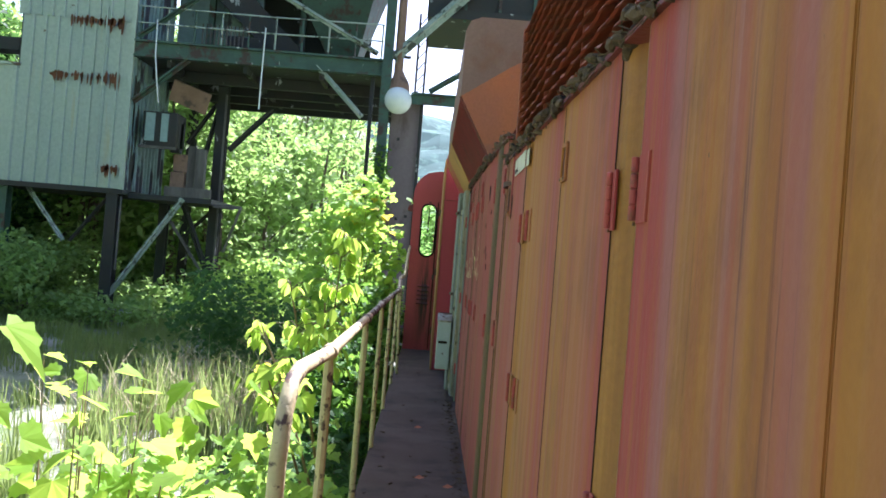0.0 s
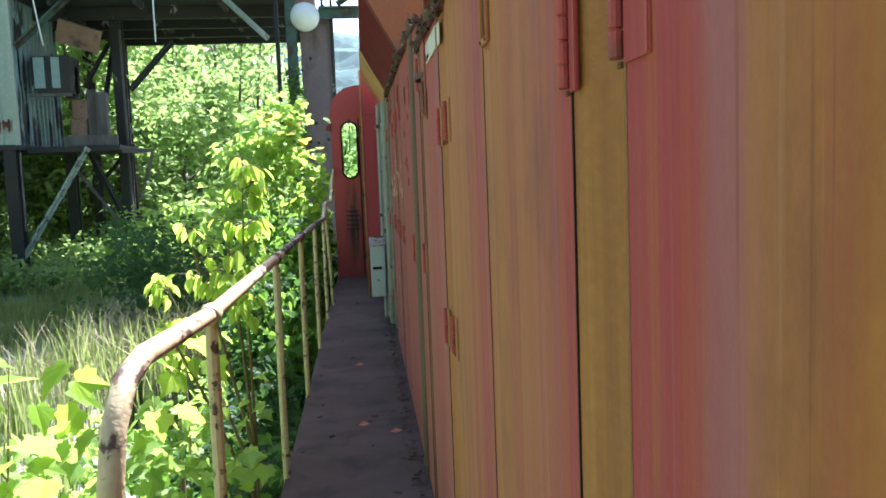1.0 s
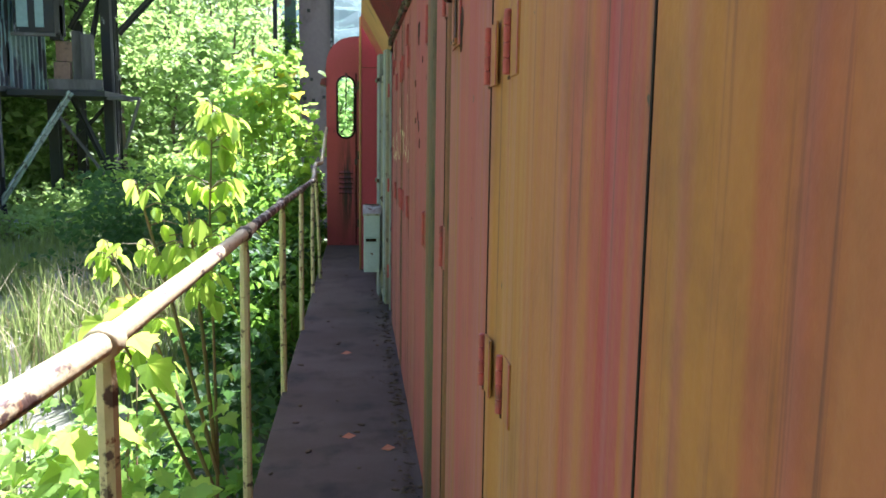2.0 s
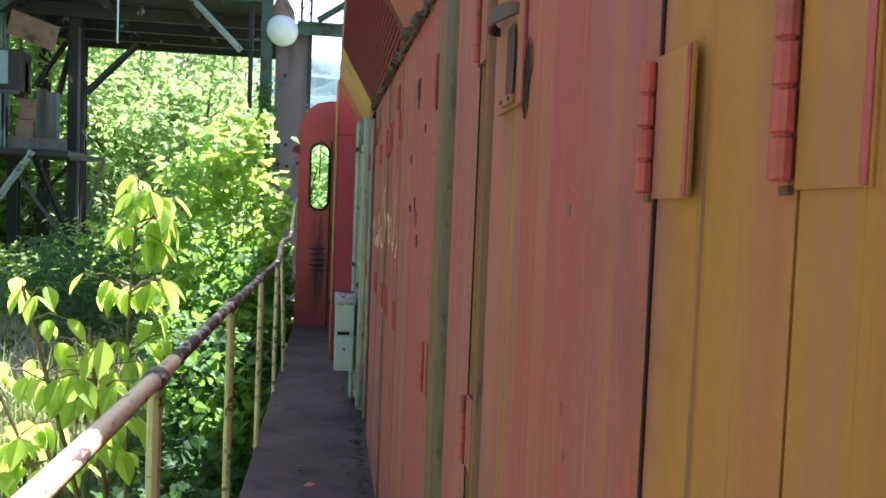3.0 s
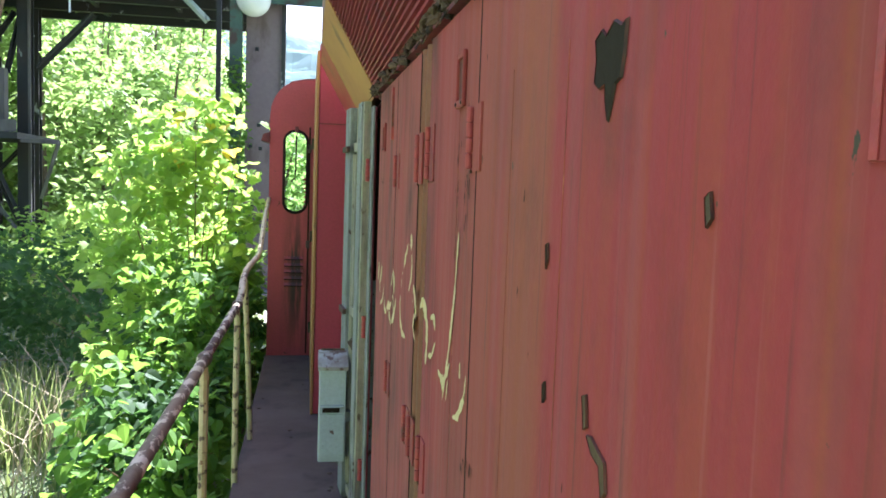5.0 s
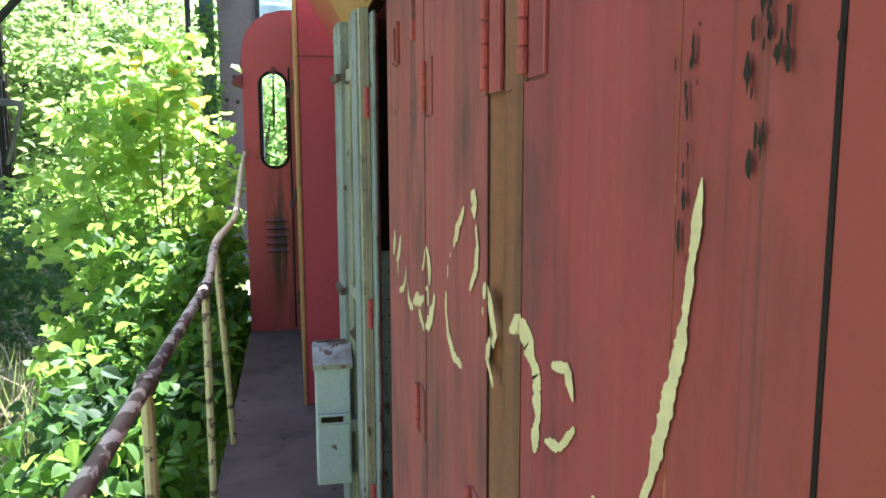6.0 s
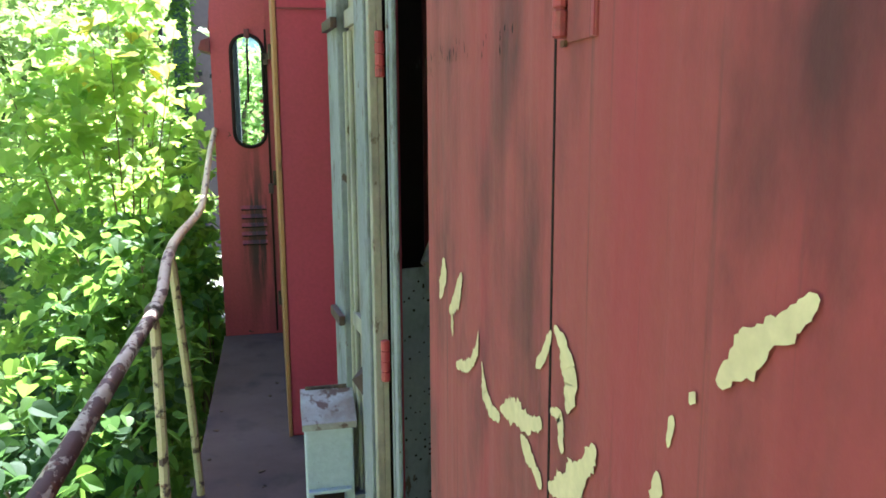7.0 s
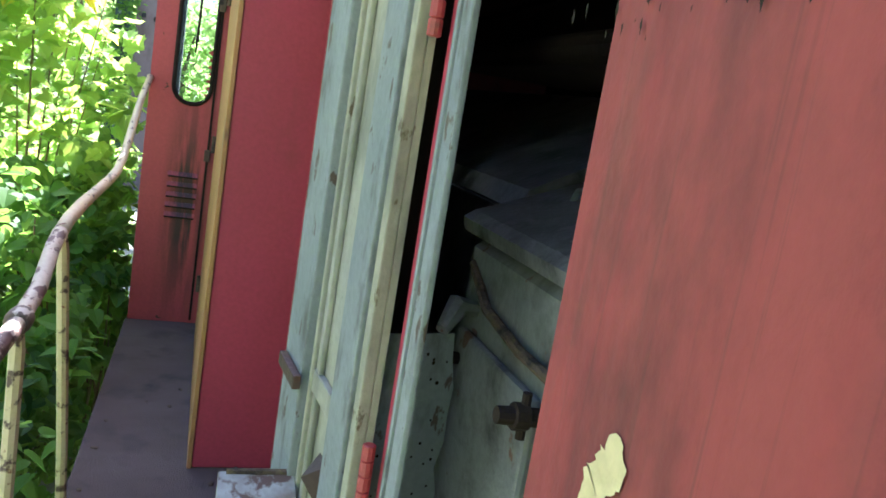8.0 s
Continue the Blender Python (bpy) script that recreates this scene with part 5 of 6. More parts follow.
part("chute", beam(bmesh.new(), (-8.8, 27.5, 10.8), (-5.2, 27.5, 7.4), 1.2, 0.9), STEEL_DARK, tip)
# block added above the view to cast the tower's long ground shadow
part("shadow_house", slab(-10.0, 9.0, 25.6, 31.0, 11.6, 13.9), SHEET_BLUE, tip, "unseen sheet-clad upper house added to shade the ground")
part("drive_casing", slab(-7.6, -6.4, 26.4, 27.4, 7.06, 8.2, 0.05), STEEL_DARK, tip)
for x in (-10.0, -2.15):
    column(x, 31.2, -1.5, 12.0, 0.3, STEEL_DARK)
# cords
for p in ([(-9.35, 24.8, 8.1), (-9.33, 24.8, 7.0), (-9.2, 24.8, 6.0), (-9.12, 24.8, 5.5)], [(-5.98, 24.8, 8.1), (-6.0, 24.8, 6.5), (-6.0, 24.8, 5.55)]):
    part("cord", tube(bmesh.new(), p, 0.022, 6), GLOBE, tip, "white hanging cord")
strut((-10.1, 25.0, 2.5), (-10.12, 25.0, 0.2), 0.03, TIMBER, "loose_wire")

# columns, lamp and gallery by the track
column(-2.12, 25.0, -1.5, 14.0, 0.30, STEEL)
part("edge_angle", slab(-2.62, -2.50, 25.1, 25.22, 3.0, 7.0), STEEL_DARK, tip)
cp = part("plate_column", slab(-1.90, -0.96, 25.3, 25.55, -1.5, 6.5, 0.02), PLATE, tip, "wide mauve-grey steel column with bolts")
part("plate_flange", slab(-1.0, -0.90, 25.2, 25.65, -1.5, 6.5), STEEL_DARK, cp)
for x, z in ((-1.62, 5.04), (-1.75, 2.55), (-1.5, 2.5), (-1.2, 2.6), (-1.55, 3.1), (-1.25, 1.2), (-1.7, 1.0)):
    part("bolt", slab(x - 0.045, x + 0.045, 25.27, 25.298, z - 0.045, z + 0.045, 0.01), STEEL_DARK, cp)
gl = thing("globe_lamp", "large white round globe lamp on a brown conduit", "lamp", at=(-1.70, 24.9, 6.20))
bm = bmesh.new()
bmesh.ops.create_uvsphere(bm, u_segments=28, v_segments=16, radius=0.43)
part("globe", bm, GLOBE, gl, smooth=True)
bm = tube(bmesh.new(), [(0.0, 0.1, 0.30), (0.0, 0.1, 0.55), (-0.05, 0.1, 0.95), (-0.06, 0.1, 3.2)], [0.34, 0.30, 0.13, 0.12], 14)
part("conduit", bm, PLY, gl)
part("lamp_arm", beam(bmesh.new(), (-0.44, 0.1, 1.4), (0.3, 0.1, 1.4), 0.08, 0.08), STEEL_DARK, gl)
bm = slab(-1.3, 3.6, 25.0, 25.06, 6.15, 6.50)
box(bm, -1.3, 3.6, 24.9, 25.16, 6.44, 6.50)
part("track_girder", bm, STEEL, tip, "dark green girder across the track")
bm = bmesh.new()
for x in (-1.22, -0.95):
    box(bm, x - 0.035, x + 0.035, 25.6, 25.7, 6.5, 9.2)
for i in range(7):
    beam(bm, (-1.22, 25.65, 6.6 + i * 0.37), (-0.95, 25.65, 6.95 + i * 0.37), 0.03, 0.03)
part("lattice_post", bm, STEEL_DARK, tip)
strut((-1.95, 24.85, 7.5), (1.6, 24.85, 11.1), 0.34, STEEL_PALE)
strut((-0.75, 25.1, 6.6), (0.9, 25.1, 7.7), 0.18, STEEL)
gal = part("gallery", slab(-1.0, 7.0, 25.2, 29.0, 9.05, 11.5), STEEL_DARK, tip, "dark conveyor gallery over the track")
for x in (0.2, 1.3, 2.4):
    part("gallery_post", slab(x - 0.05, x + 0.05, 25.08, 25.18, 8.9, 9.9), STEEL, gal)
part("gallery_edge", slab(-1.0, 7.0, 25.02, 25.19, 8.95, 9.25), STEEL_DARK, gal)
part("gallery_leg", slab(6.5, 6.9, 25.2, 25.6, -1.5, 9.05), STEEL_DARK, tip)
part("girder_leg", slab(3.5, 3.8, 24.9, 25.2, -1.5, 6.6), STEEL_DARK, tip)
bucket = thing("bucket", "dented pale bucket lying in the weeds", "bucket", at=(-9.3, 24.0, -1.42))
part("bucket_body", tube(bmesh.new(), [(0, 0, 0), (0, 0, 0.5)], [0.16, 0.2], 14), GLOBE, bucket)
part("rim", tube(bmesh.new(), [(0, 0, 0.48), (0, 0, 0.52)], 0.215, 14), STEEL_PALE, bucket)
part("slab_stone", slab(-6.6, -4.9, 24.5, 25.6, -1.55, -1.15, 0.05), CONCRETE, None)
tagged(bpy.data.objects["slab_stone"], "broken pale concrete slab in the weeds", "concrete slab")

# ---- plants ----
def leaf_shape(lobes, w=1.0):
    """Half outline of a leaf, from the stalk to the tip, as (across, along)."""
    if lobes == "broad":
        return [(0.0, 0.0), (0.20, -0.05), (0.36, 0.08), (0.42, 0.26), (0.38, 0.48), (0.25, 0.72), (0.10, 0.90), (0.0, 1.0)]
    if lobes:
        return [(0.0, 0.0), (0.26, -0.09), (0.40, 0.03), (0.38, 0.15), (0.60, 0.28), (0.47, 0.38), (0.50, 0.56), (0.29, 0.58), (0.17, 0.74), (0.09, 0.90), (0.0, 1.02)]
    return [(0.0, 0.0), (0.13 * w, 0.10), (0.25 * w, 0.30), (0.27 * w, 0.48), (0.20 * w, 0.70), (0.09 * w, 0.88), (0.0, 1.0)]


def leaf_verts(lobes, fold=0.18, droop=0.25):
    half = leaf_shape(lobes)
    vs, fs = [], []
    n = len(half)
    for s in (1, -1):
        k = len(vs)
        for x, y in half:
            vs.append((s * x, y, abs(x) * fold - droop * y * y))
        for i in range(1, n - 1):
            fs.append((k, k + i, k + i + 1) if s > 0 else (k, k + i + 1, k + i))
    return np.array(vs, dtype=float), fs


def leaf_mesh(name, lobes, mat, size, fold=0.18, droop=0.25):
    v, f = leaf_verts(lobes, fold, droop)
    me = bpy.data.meshes.new(name)
    me.from_pydata([tuple(p) for p in v * size], [], f)
    me.materials.append(mat)
    return me


def rot_of(r, tilt=0.9):
    """Random leaf turns, faces mostly up."""
    yaw, pitch, roll = r.uniform(0, math.tau), r.normal(-0.35, tilt * 0.5), r.normal(0, tilt * 0.5)
    return np.array(Euler((pitch, roll, yaw)).to_matrix())


def foliage(name, pts, sizes, mat, parent=None, lobes=False, seed=1, simple=False, tilt=0.9):
    """One mesh of many separate leaves, one at each point."""
    r = np.random.RandomState(seed)
    if simple:
        v = np.array([(0, 0, 0), (0.32, 0.5, 0.10), (0, 1, -0.1), (-0.32, 0.5, 0.10)], dtype=float)
        f = [(0, 1, 2), (0, 2, 3)]
    else:
        v, f = leaf_verts(lobes)
    f = np.array(f)
    vv, ff = [], []
    for i, (p, s) in enumerate(zip(pts, sizes)):
        vv.append(v @ rot_of(r, tilt).T * s + p)
        ff.append(f + i * len(v))
    vv, ff = np.concatenate(vv), np.concatenate(ff)
    me = bpy.data.meshes.new(name)
    me.vertices.add(len(vv))
    me.vertices.foreach_set("co", vv.ravel())
    me.loops.add(ff.size)
    me.loops.foreach_set("vertex_index", ff.ravel())
    me.polygons.add(len(ff))
    me.polygons.foreach_set("loop_start", np.arange(0, ff.size, 3))
    me.polygons.foreach_set("loop_total", np.full(len(ff), 3))
    me.update(calc_edges=True)
    me.materials.append(mat)
    ob = new(name, me)
    ob.parent = parent
    return tagged(ob, kind="stuff")


def clumps(r, centres, radius, each):
    out = []
    for c in centres:
        d = r.normal(0, 1, (each, 3))
        d /= np.linalg.norm(d, axis=1)[:, None]
        out.append(np.array(c) + d * (radius * r.uniform(0.35, 1.0, each) ** 0.6)[:, None] * (1, 1, 0.75))
    return np.concatenate(out)


# woods on the slope behind the tower
r = np.random.RandomState(4)
cent, trunks = [], bmesh.new()
for i in range(170):
    y = r.uniform(33, 68)
    x = r.uniform(-0.85 * y, 0.16 * y)
    g = ground_z(x, y)
    near_gap = x / y > -0.10
    h = r.uniform(3.0, 5.0) if near_gap else r.uniform(5.5, 10.5)
    tube(trunks, [(x, y, g - 0.3), (x + r.uniform(-.3, .3), y, g + h * 0.5), (x + r.uniform(-.6, .6), y, g + h * 0.9)], [0.11, 0.07, 0.02], 6)
    for k in range(3):
        a = r.uniform(0, math.tau)
        tube(trunks, [(x, y, g + h * (0.3 + 0.15 * k)), (x + 1.6 * math.cos(a), y + 1.6 * math.sin(a), g + h * (0.45 + 0.15 * k))], [0.035, 0.01], 5)
    for k in range(22):
        u = r.uniform(0.12, 1.0)
        rad = h * 0.36 * math.sin(math.pi * min(1, u * 0.85 + 0.12))
        a = r.uniform(0, math.tau)
        cent.append((x + rad * math.cos(a) * r.uniform(0.3, 1), y + rad * math.sin(a) * r.uniform(0.3, 1), g + h * u))
for i in range(44):
    x, y, h = r.uniform(-30, -15.5), r.uniform(28, 36), r.uniform(9, 14)
    # extra trees, mostly hidden behind the shed, added to shade the tower shrubs
    if i >= 26:
        x, y, h = r.uniform(-17, -8.8), r.uniform(31.5, 36), r.uniform(8.5, 11.5)
    g = ground_z(x, y)
    tube(trunks, [(x, y, g - 0.3), (x + r.uniform(-.3, .3), y, g + h * 0.5), (x + r.uniform(-.6, .6), y, g + h * 0.9)], [0.16, 0.10, 0.03], 6)
    for k in range(34):
        u = r.uniform(0.1, 1.0)
        rad = h * 0.30 * math.sin(math.pi * min(1, u * 0.85 + 0.12))
        a = r.uniform(0, math.tau)
        cent.append((x + rad * math.cos(a) * r.uniform(0.3, 1), y + rad * math.sin(a) * r.uniform(0.3, 1), g + h * u))
for i in range(600):
    y = r.uniform(29.5, 60)
    x = r.uniform(-0.85 * y, 0.10 * y)
    cent.append((x, y, ground_z(x, y) + r.uniform(0.1, 1.6)))
pts = clumps(r, cent, 1.0, 32)
wood = foliage("far_woods", pts, r.uniform(0.22, 0.48, len(pts)), LEAF_WOOD, None, seed=5, simple=True)
tagged(wood, "sunlit deciduous woods on the rising slope", "woods")
tk = part("woodland_trunks", trunks, BARK)
tagged(tk, "slender trunks and limbs of the woods", "tree trunks", kind="stuff")

# mostly unseen wooded slopes beside and behind the track, added to block low sky
r = np.random.RandomState(14)
cent = []
for i in range(700):
    x, y = (r.uniform(-75, -27), r.uniform(-30, 55)) if i % 2 else (r.uniform(-50, 30), r.uniform(-60, -15))
    cent.append((x, y, ground_z(x, y) + r.uniform(0.5, 8.0)))
pts = clumps(r, cent, 2.6, 26)
tagged(foliage("valley_woods", pts, r.uniform(0.7, 1.4, len(pts)), LEAF_MID, None, seed=15, simple=True), "mostly unseen green woods added on the slopes to block low sky light", "woods")

# dark shrubs round the tower legs
r = np.random.RandomState(9)
cent = []
for i in range(150):
    x, y = r.uniform(-18, -7.5), r.uniform(25.8, 30)
    cent.append((x, y, -1.3 + r.uniform(0, 2.4 if x < -11.5 else 1.0)))
for i in range(110):
    x, y = r.uniform(-19, -11.6), r.uniform(22.5, 25)
    cent.append((x, y, -1.3 + r.uniform(0, 2.3)))
cent += [(r.uniform(-12, -8.3), r.uniform(23.3, 24.9), -1.35 + r.uniform(0, 0.55)) for i in range(36)]
pts = clumps(r, cent, 0.6, 55)
tagged(foliage("tower_shrubs", pts, r.uniform(0.12, 0.26, len(pts)), LEAF_WOOD, None, seed=6, simple=True), "dense dark green shrubs round the tower legs", "shrubs")
cent = [(x, y, -1.3 + z) for x, y, z in ((r.uniform(-7.5, -2.6), r.uniform(24, 30), r.uniform(0, 1.9)) for i in range(90))]
pts = clumps(r, cent, 0.6, 60)
tagged(foliage("slope_shrubs", pts, r.uniform(0.12, 0.26, len(pts)), LEAF_SUN, None, seed=26, simple=True), "sunlit green shrubs at the foot of the slope", "shrubs")

# trees beside the shed, with their shade put into the leaf colour
cent = []
for i in range(16):
    x, y, h = r.uniform(-26, -15.0), r.uniform(26.5, 31), r.uniform(9, 14)
    for k in range(42):
        u = r.uniform(0.03, 1.0)
        rad = h * 0.26 * math.sin(math.pi * min(1, u * 0.8 + 0.16))
        a = r.uniform(0, math.tau)
        cent.append((x + rad * math.cos(a) * r.uniform(0.3, 1), y + rad * math.sin(a) * r.uniform(0.3, 1), -1.4 + h * u))
pts = clumps(r, cent, 0.85, 34)
tagged(foliage("shade_trees", pts, r.uniform(0.2, 0.42, len(pts)), LEAF_SHADED, None, seed=16, simple=True), "tall trees close beside the shed, shade put into their dark leaf colour", "trees")

# climbers on the corner column
pts = clumps(r, [(-2.12 + r.normal(0, 0.12), 24.8, z) for z in np.arange(-1.3, 4.6, 0.12)], 0.3, 22)
tagged(foliage("climbing_vine", pts, r.uniform(0.10, 0.2, len(pts)), LEAF_MID, None, seed=7, simple=True), "green vine climbing the steel column", "vine")


def shrub(name, label, base, stems, cent, radius, each, sizes, mat, one, n_parts, lobes, seed):
    """A bush: stems, its nearest leaves singly, and the rest of its foliage."""
    r = np.random.RandomState(seed)
    t = thing(name, label, "bush", "bushes beside the walkway", at=base)
    bm = bmesh.new()
    for k in range(stems):
        c = cent[r.randint(len(cent))]
        mid = (c[0] * 0.45 + r.uniform(-.08, .08), c[1] * 0.45 + r.uniform(-.08, .08), c[2] * 0.55)
        tube(bm, [(r.uniform(-.12, .12), r.uniform(-.12, .12), 0), mid, c], [0.014, 0.010, 0.004], 5)
    tagged(part("stem_tangle", bm, TWIG, t), kind="stuff")
    pts = clumps(r, cent, radius, each)
    front = np.argsort(pts[:, 1] - 0.4 * pts[:, 0] - 0.3 * pts[:, 2])
    me = leaf_mesh("leaf", lobes, one, 1.0)
    for i in front[:n_parts]:
        o = new("leaf", me)
        o.parent = t
        o.matrix_local = Matrix.Translation(pts[i]) @ Euler((r.normal(-0.4, 0.4), r.normal(0, 0.4), r.uniform(0, math.tau))).to_matrix().to_4x4() @ Matrix.Scale(r.uniform(*sizes), 4)
    rest = pts[front[n_parts:]]
    if len(rest):
        foliage("foliage", rest, r.uniform(*sizes, len(rest)), mat, t, lobes, seed + 1)
    return t


# big bush beside the cab
r = np.random.RandomState(21)
cent = [(r.uniform(-0.35, 0.45), r.uniform(-0.3, 0.3), r.uniform(3.3, 3.95)) for i in range(9)]
for i in range(140):
    z = r.uniform(0.1, 3.5)
    w = 0.95 * math.sin(math.pi * min(1.0, z / 3.9 * 0.80 + 0.14)) + 0.12
    a = r.uniform(0, math.tau)
    cent.append((w * math.cos(a) * r.uniform(0.3, 1) * 0.95, w * math.sin(a) * r.uniform(0.3, 1) * 1.2, z))
for i in range(70):
    a = r.uniform(0, math.tau)
    cent.append((0.95 * math.cos(a) * r.uniform(0.5, 1), -0.25 + 0.9 * math.sin(a) * r.uniform(0.5, 1), r.uniform(0.1, 2.5)))
# bright leaf tones paint the sun on the lower and front leaves
shrub("maple_bush", "tall leafy maple sapling bush, bright in the sun", (-1.55, 12.95, -1.42), 6, cent, 0.24, 17, (0.09, 0.15), LEAF_SUN, LEAF_ONE, 170, True, 31)
tips = thing("maple_shoot", "young maple shoot with large yellow-green leaves", "sapling", at=(-1.35, 12.5, -1.42))
wide = leaf_mesh("broad_leaf", True, LEAF_ONE, 1.0, 0.14, 0.28)
gold = leaf_mesh("broad_leaf", True, LEAF_YELLOW, 1.0, 0.14, 0.28)
for k in range(34):
    x, y, z = r.normal(0.05, 0.26), r.normal(0, 0.2), 3.75 - abs(r.normal(0, 0.42))
    if k % 4 == 0:
        part("shoot", tube(bmesh.new(), [(0.02 * k % 0.3, 0, 0), (x * 0.4, y * 0.4, z * 0.6), (x, y, z)], [0.012, 0.008, 0.002], 5), TWIG, tips)
    o = new("leaf", gold if k % 3 == 1 else wide)
    o.parent = tips
    o.matrix_local = Matrix.Translation((x, y, z)) @ Euler((r.normal(-0.35, 0.4), r.normal(0, 0.4), r.uniform(0, math.tau))).to_matrix().to_4x4() @ Matrix.Scale(r.uniform(0.10, 0.18), 4)
cent = [(r.uniform(-0.45, 0.4), r.uniform(-1.2, 1.4), r.uniform(0.1, 1.8)) for i in range(60)]
# darker leaf tones paint the shade on this undergrowth
shrub("bramble_bush", "green leafy undergrowth bush behind the handrail", (-1.35, 10.2, -1.42), 12, cent, 0.24, 32, (0.06, 0.12), LEAF_SHADED, LEAF_SHADED, 150, "broad", 33)
cent = [(r.uniform(-0.5, 0.28), r.uniform(-2.2, 1.6), r.uniform(0.1, 1.75)) for i in range(84)] + [(r.uniform(-0.5, 0.05), r.uniform(0.0, 1.7), r.uniform(1.6, 2.3)) for i in range(24)]
shrub("bramble_bush", "thick leafy growth pressing against the walkway edge", (-1.05, 10.8, -1.42), 10, cent, 0.22, 34, (0.06, 0.11), LEAF_MID, LEAF_MID, 130, "broad", 43)
cent = [(r.uniform(-0.25, 0.12), r.uniform(-0.5, 0.8), r.uniform(0.1, 2.3)) for i in range(40)]
shrub("bramble_bush", "narrow leafy growth filling the gap beside the cab", (-0.82, 12.5, -1.42), 8, cent, 0.15, 46, (0.06, 0.11), LEAF_SUN, LEAF_MID, 60, "broad", 45)
# low growth by the track, its shade put into darker leaf tones
cent = [(r.uniform(-0.6, 0.3), r.uniform(-1.6, 1.6), r.uniform(0.1, 1.05)) for i in range(46)]
shrub("bramble_bush", "low leafy undergrowth bush beside the walkway", (-1.15, 7.4, -1.42), 10, cent, 0.24, 30, (0.06, 0.11), LEAF_SHADED, LEAF_MID, 150, True, 35)
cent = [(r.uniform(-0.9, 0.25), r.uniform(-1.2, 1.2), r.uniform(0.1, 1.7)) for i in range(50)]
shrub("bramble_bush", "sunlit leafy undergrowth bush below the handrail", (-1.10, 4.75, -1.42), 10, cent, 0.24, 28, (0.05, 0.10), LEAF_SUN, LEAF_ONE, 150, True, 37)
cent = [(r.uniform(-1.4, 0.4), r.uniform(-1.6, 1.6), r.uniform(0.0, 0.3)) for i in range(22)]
shrub("bramble_bush", "sprawling broad-leaved weeds beside the track", (-1.9, 7.3, -1.42), 8, cent, 0.30, 20, (0.05, 0.10), LEAF_SHADED, LEAF_MID, 60, True, 39)
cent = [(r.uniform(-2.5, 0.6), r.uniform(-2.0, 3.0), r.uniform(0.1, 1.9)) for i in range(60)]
shrub("bramble_bush", "green thicket at the foot of the slope", (-3.2, 17.5, -1.42), 8, cent, 0.5, 40, (0.08, 0.16), LEAF_SHADED, LEAF_SHADED, 60, True, 41)


def compound(t, me, base, tip_pt, r, pairs=2, size=0.09):
    """A drooping leaf of several leaflets on one stalk."""
    base, tip_pt = Vector(base), Vector(tip_pt)
    bm = tube(bmesh.new(), [base, (base + tip_pt) / 2 + Vector((0, 0, 0.02)), tip_pt], [0.0035, 0.0028, 0.0018], 5)
    part("leaf_stalk", bm, TWIG, t)
    d = tip_pt - base
    yaw = math.atan2(-d.x, d.y)
    for k in range(pairs * 2 + 1):
        if k == pairs * 2:
            p, ya = tip_pt, yaw
        else:
            p = base + d * (0.45 + 0.5 * (k // 2) / pairs)
            ya = yaw + (1 if k % 2 else -1) * r.uniform(0.8, 1.3)
        o = new("leaf", me)
        o.parent = t
        o.matrix_local = Matrix.Translation(p) @ Euler((r.uniform(-1.1, -0.45), r.uniform(-0.4, 0.4), ya)).to_matrix().to_4x4() @ Matrix.Scale(size * r.uniform(0.8, 1.2), 4)


# young sapling with compound leaves by the rail
r = np.random.RandomState(51)
sap = thing("sapling", "young sapling with pale yellow-green drooping compound leaves", "sapling", at=(-0.90, 5.35, -1.42))
oval = leaf_mesh("leaflet", False, LEAF_ONE, 1.0, 0.22, 0.30)
stems = (((0, 0, 0), (0.03, 0.0, 1.3), (0.02, 0.02, 2.4), (0.04, 0.05, 2.9)), ((0.03, 0, 1.2), (-0.12, -0.10, 2.0), (-0.24, -0.16, 2.55)), ((0.02, 0, 1.3), (0.02, -0.2, 1.9), (0.0, -0.32, 2.45)), ((0.02, 0.0, 1.1), (-0.25, 0.1, 1.8), (-0.45, 0.12, 2.25)), ((0.0, 0.0, 1.0), (-0.15, -0.25, 1.6), (-0.30, -0.42, 2.05)))
for s in stems:
    part("stem", tube(bmesh.new(), s, [0.011, 0.008, 0.005, 0.003][:len(s)], 6), TWIG, sap)
for k in range(70):
    s = stems[(0, 1, 2, 3, 4, 0)[k % 6]]
    u = (len(s) - 1) * (1 - 0.38 * r.uniform(0, 1))
    i = min(int(u), len(s) - 2)
    b = Vector(s[i]).lerp(Vector(s[i + 1]), u - i)
    a = r.uniform(0, math.tau)
    L = r.uniform(0.09, 0.17)
    compound(sap, oval, b, b + Vector((L * math.cos(a), L * math.sin(a), r.uniform(-0.02, 0.07))), r, 1 if k % 3 else 2, 0.092)

part("leaf_stalk", tube(bmesh.new(), [(-0.30, -0.42 + 0.3, 1.2), (-0.42, 0.4, 1.75), (-0.45, 0.58, 1.92)], [0.005, 0.004, 0.002], 5), TWIG, sap)
o = new("leaf", gold)
o.parent = sap
o.matrix_local = Matrix.Translation((-0.45, 0.58, 1.92)) @ Euler((-0.7, 0.3, 0.9)).to_matrix().to_4x4() @ Matrix.Scale(0.17, 4)
tagged(o, "single bright yellow leaf")

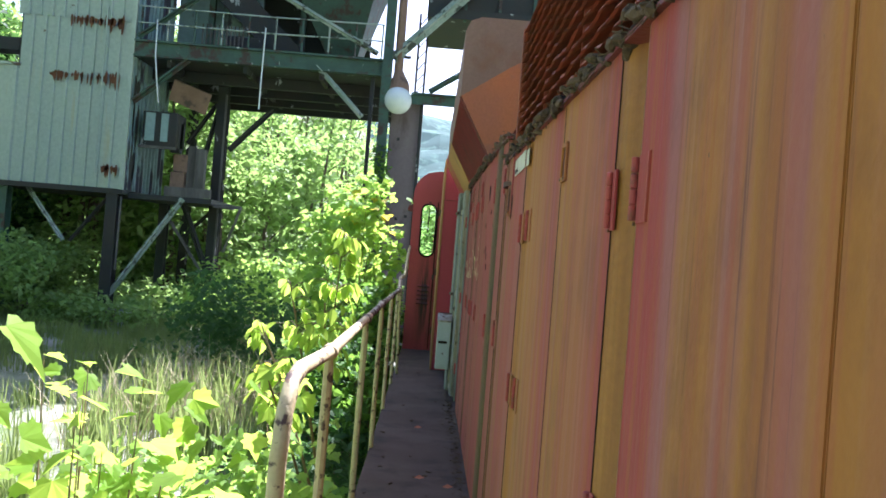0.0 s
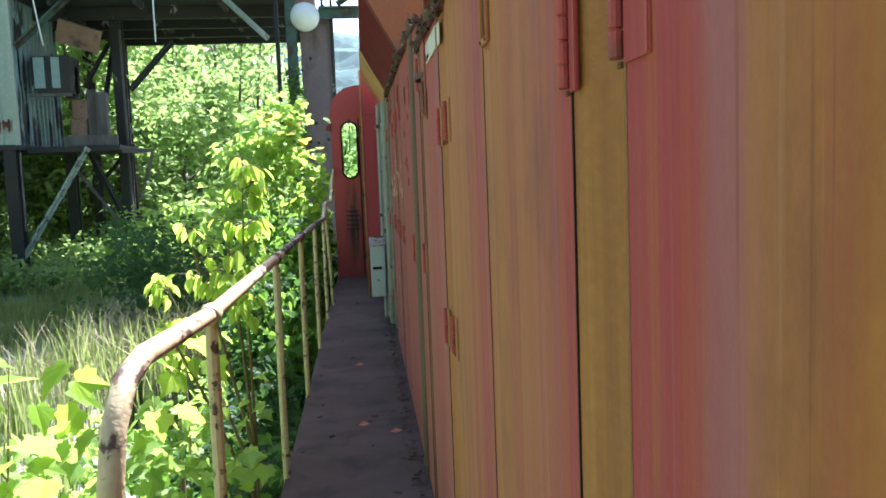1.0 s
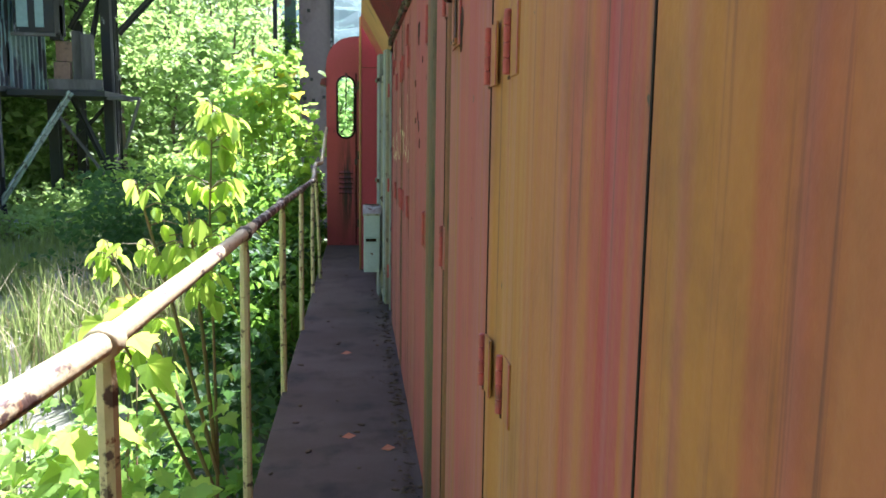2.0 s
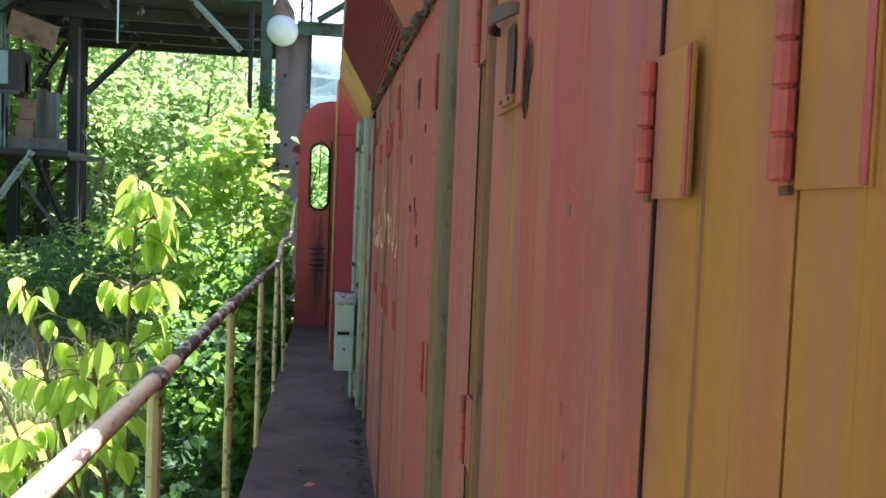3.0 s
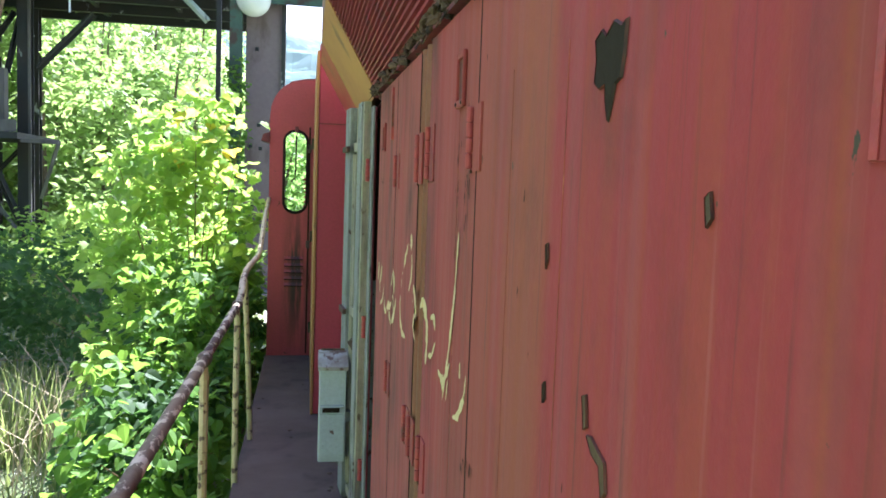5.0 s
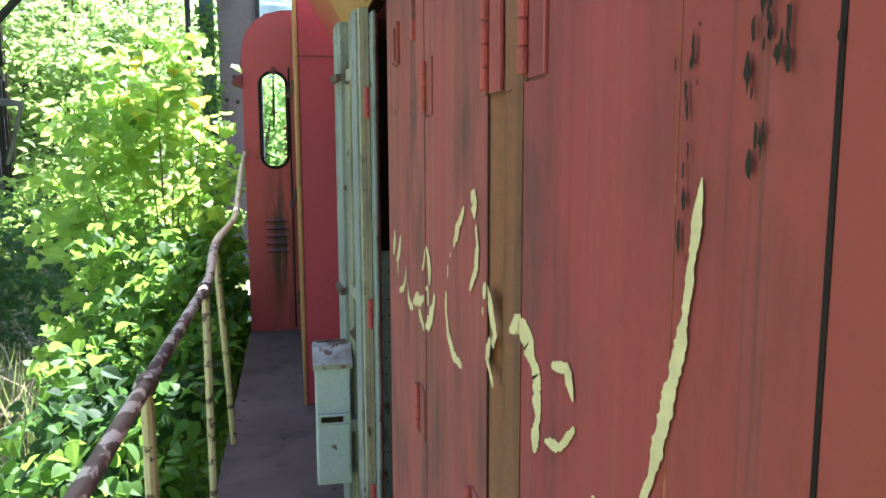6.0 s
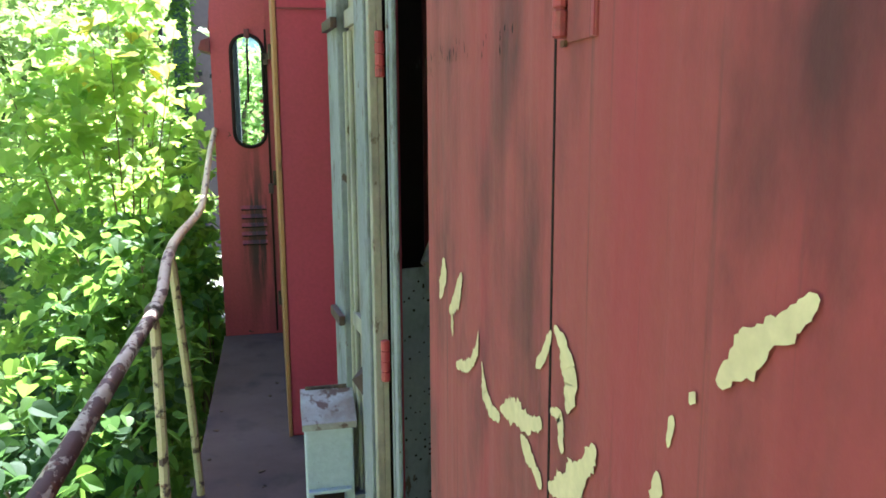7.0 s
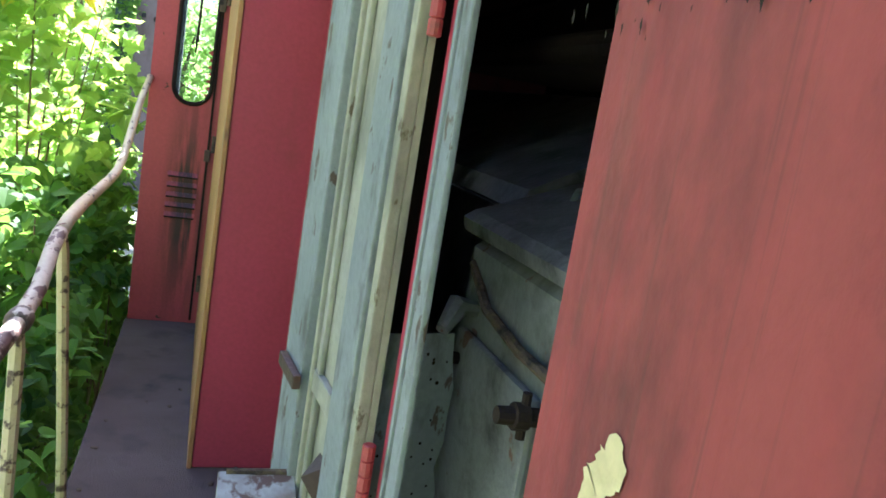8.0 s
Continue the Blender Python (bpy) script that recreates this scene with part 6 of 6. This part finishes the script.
# broad lobed leaves close to the walkway's near end
sy = thing("sycamore_sapling", "broad-leaved sycamore shoots with large sunlit lobed leaves", "sapling", at=(-1.25, 2.65, -1.42))
lobed = leaf_mesh("broad_leaf", True, LEAF_ONE, 1.0, 0.14, 0.28)
for k in range(44):
    x, y, z = r.uniform(-0.9, 0.35), r.uniform(-0.3, 1.8), r.uniform(1.6, 2.2)
    if k == 0:
        x, y, z = -0.33, -0.05, 2.48
    if k % 3 == 0:
        part("shoot", tube(bmesh.new(), [(r.uniform(-.3, .3), r.uniform(-.2, .5), 0), (x * 0.8, y * 0.8, z * 0.7), (x, y, z)], [0.008, 0.006, 0.002], 5), TWIG, sy)
    for j in range(1 if k == 0 else 3):
        o = new("leaf", lobed)
        o.parent = sy
        o.matrix_local = Matrix.Translation((x + r.normal(0, .06), y + r.normal(0, .06), z - 0.08 * j)) @ Euler((-0.75, 0.25, -1.3) if k == 0 else (r.normal(-0.35, 0.4), r.normal(0, 0.4), r.uniform(0, math.tau))).to_matrix().to_4x4() @ Matrix.Scale(0.19 if k == 0 else r.uniform(0.09, 0.17), 4)


def blades(name, spots, height, width, mat, seed, lean=0.35):
    """Tufts of grass, two triangles and a bent tip to each blade."""
    r = np.random.RandomState(seed)
    vv, ff = [], []
    for (x, y) in spots:
        g = ground_z(x, y)
        h = height * r.uniform(0.5, 1.3)
        a = r.uniform(0, math.tau)
        dx, dy = math.cos(a), math.sin(a)
        k = lean * h * r.uniform(0.3, 1.4)
        w = width * r.uniform(0.6, 1.3)
        n = len(vv)
        vv += [(x - dy * w, y + dx * w, g - 0.02), (x + dy * w, y - dx * w, g - 0.02), (x + dx * k * 0.3 - dy * w * .8, y + dy * k * 0.3 + dx * w * .8, g + h * 0.6),
               (x + dx * k * 0.3 + dy * w * .8, y + dy * k * 0.3 - dx * w * .8, g + h * 0.6), (x + dx * k, y + dy * k, g + h)]
        ff += [(n, n + 1, n + 3, n + 2), (n + 2, n + 3, n + 4)]
    me = bpy.data.meshes.new(name)
    me.from_pydata(vv, [], ff)
    me.materials.append(mat)
    return tagged(new(name, me), kind="stuff")


r = np.random.RandomState(61)
spots = []
for i in range(420):
    cx, cy = r.uniform(-16, -1.5), r.uniform(6, 27)
    if noise.noise((cx * 0.4, cy * 0.4, 3)) < 0.14 and cy < 15:
        continue
    spots += [(cx + r.normal(0, .25), cy + r.normal(0, .25)) for k in range(60)]
tagged(blades("grass", spots, 0.38, 0.012, GRASS, 62), "patchy long green grass", "grass")
spots = []
for i in range(60):
    cx, cy = r.uniform(-5.0, -1.8), r.uniform(7, 13.8)
    spots += [(cx + r.normal(0, .12), cy + r.normal(0, .12)) for k in range(26)]
tagged(blades("tall_grass", spots, 0.8, 0.011, GRASS, 63, 0.3), "tall seeding grass in the sun", "grass")
spots = [(r.uniform(-5.0, -2.2), r.uniform(10, 15)) for i in range(500)]
tagged(blades("dry_stalks", spots, 0.85, 0.007, DRY, 64, 1.1), "pale dry bent grass stalks", "grass")
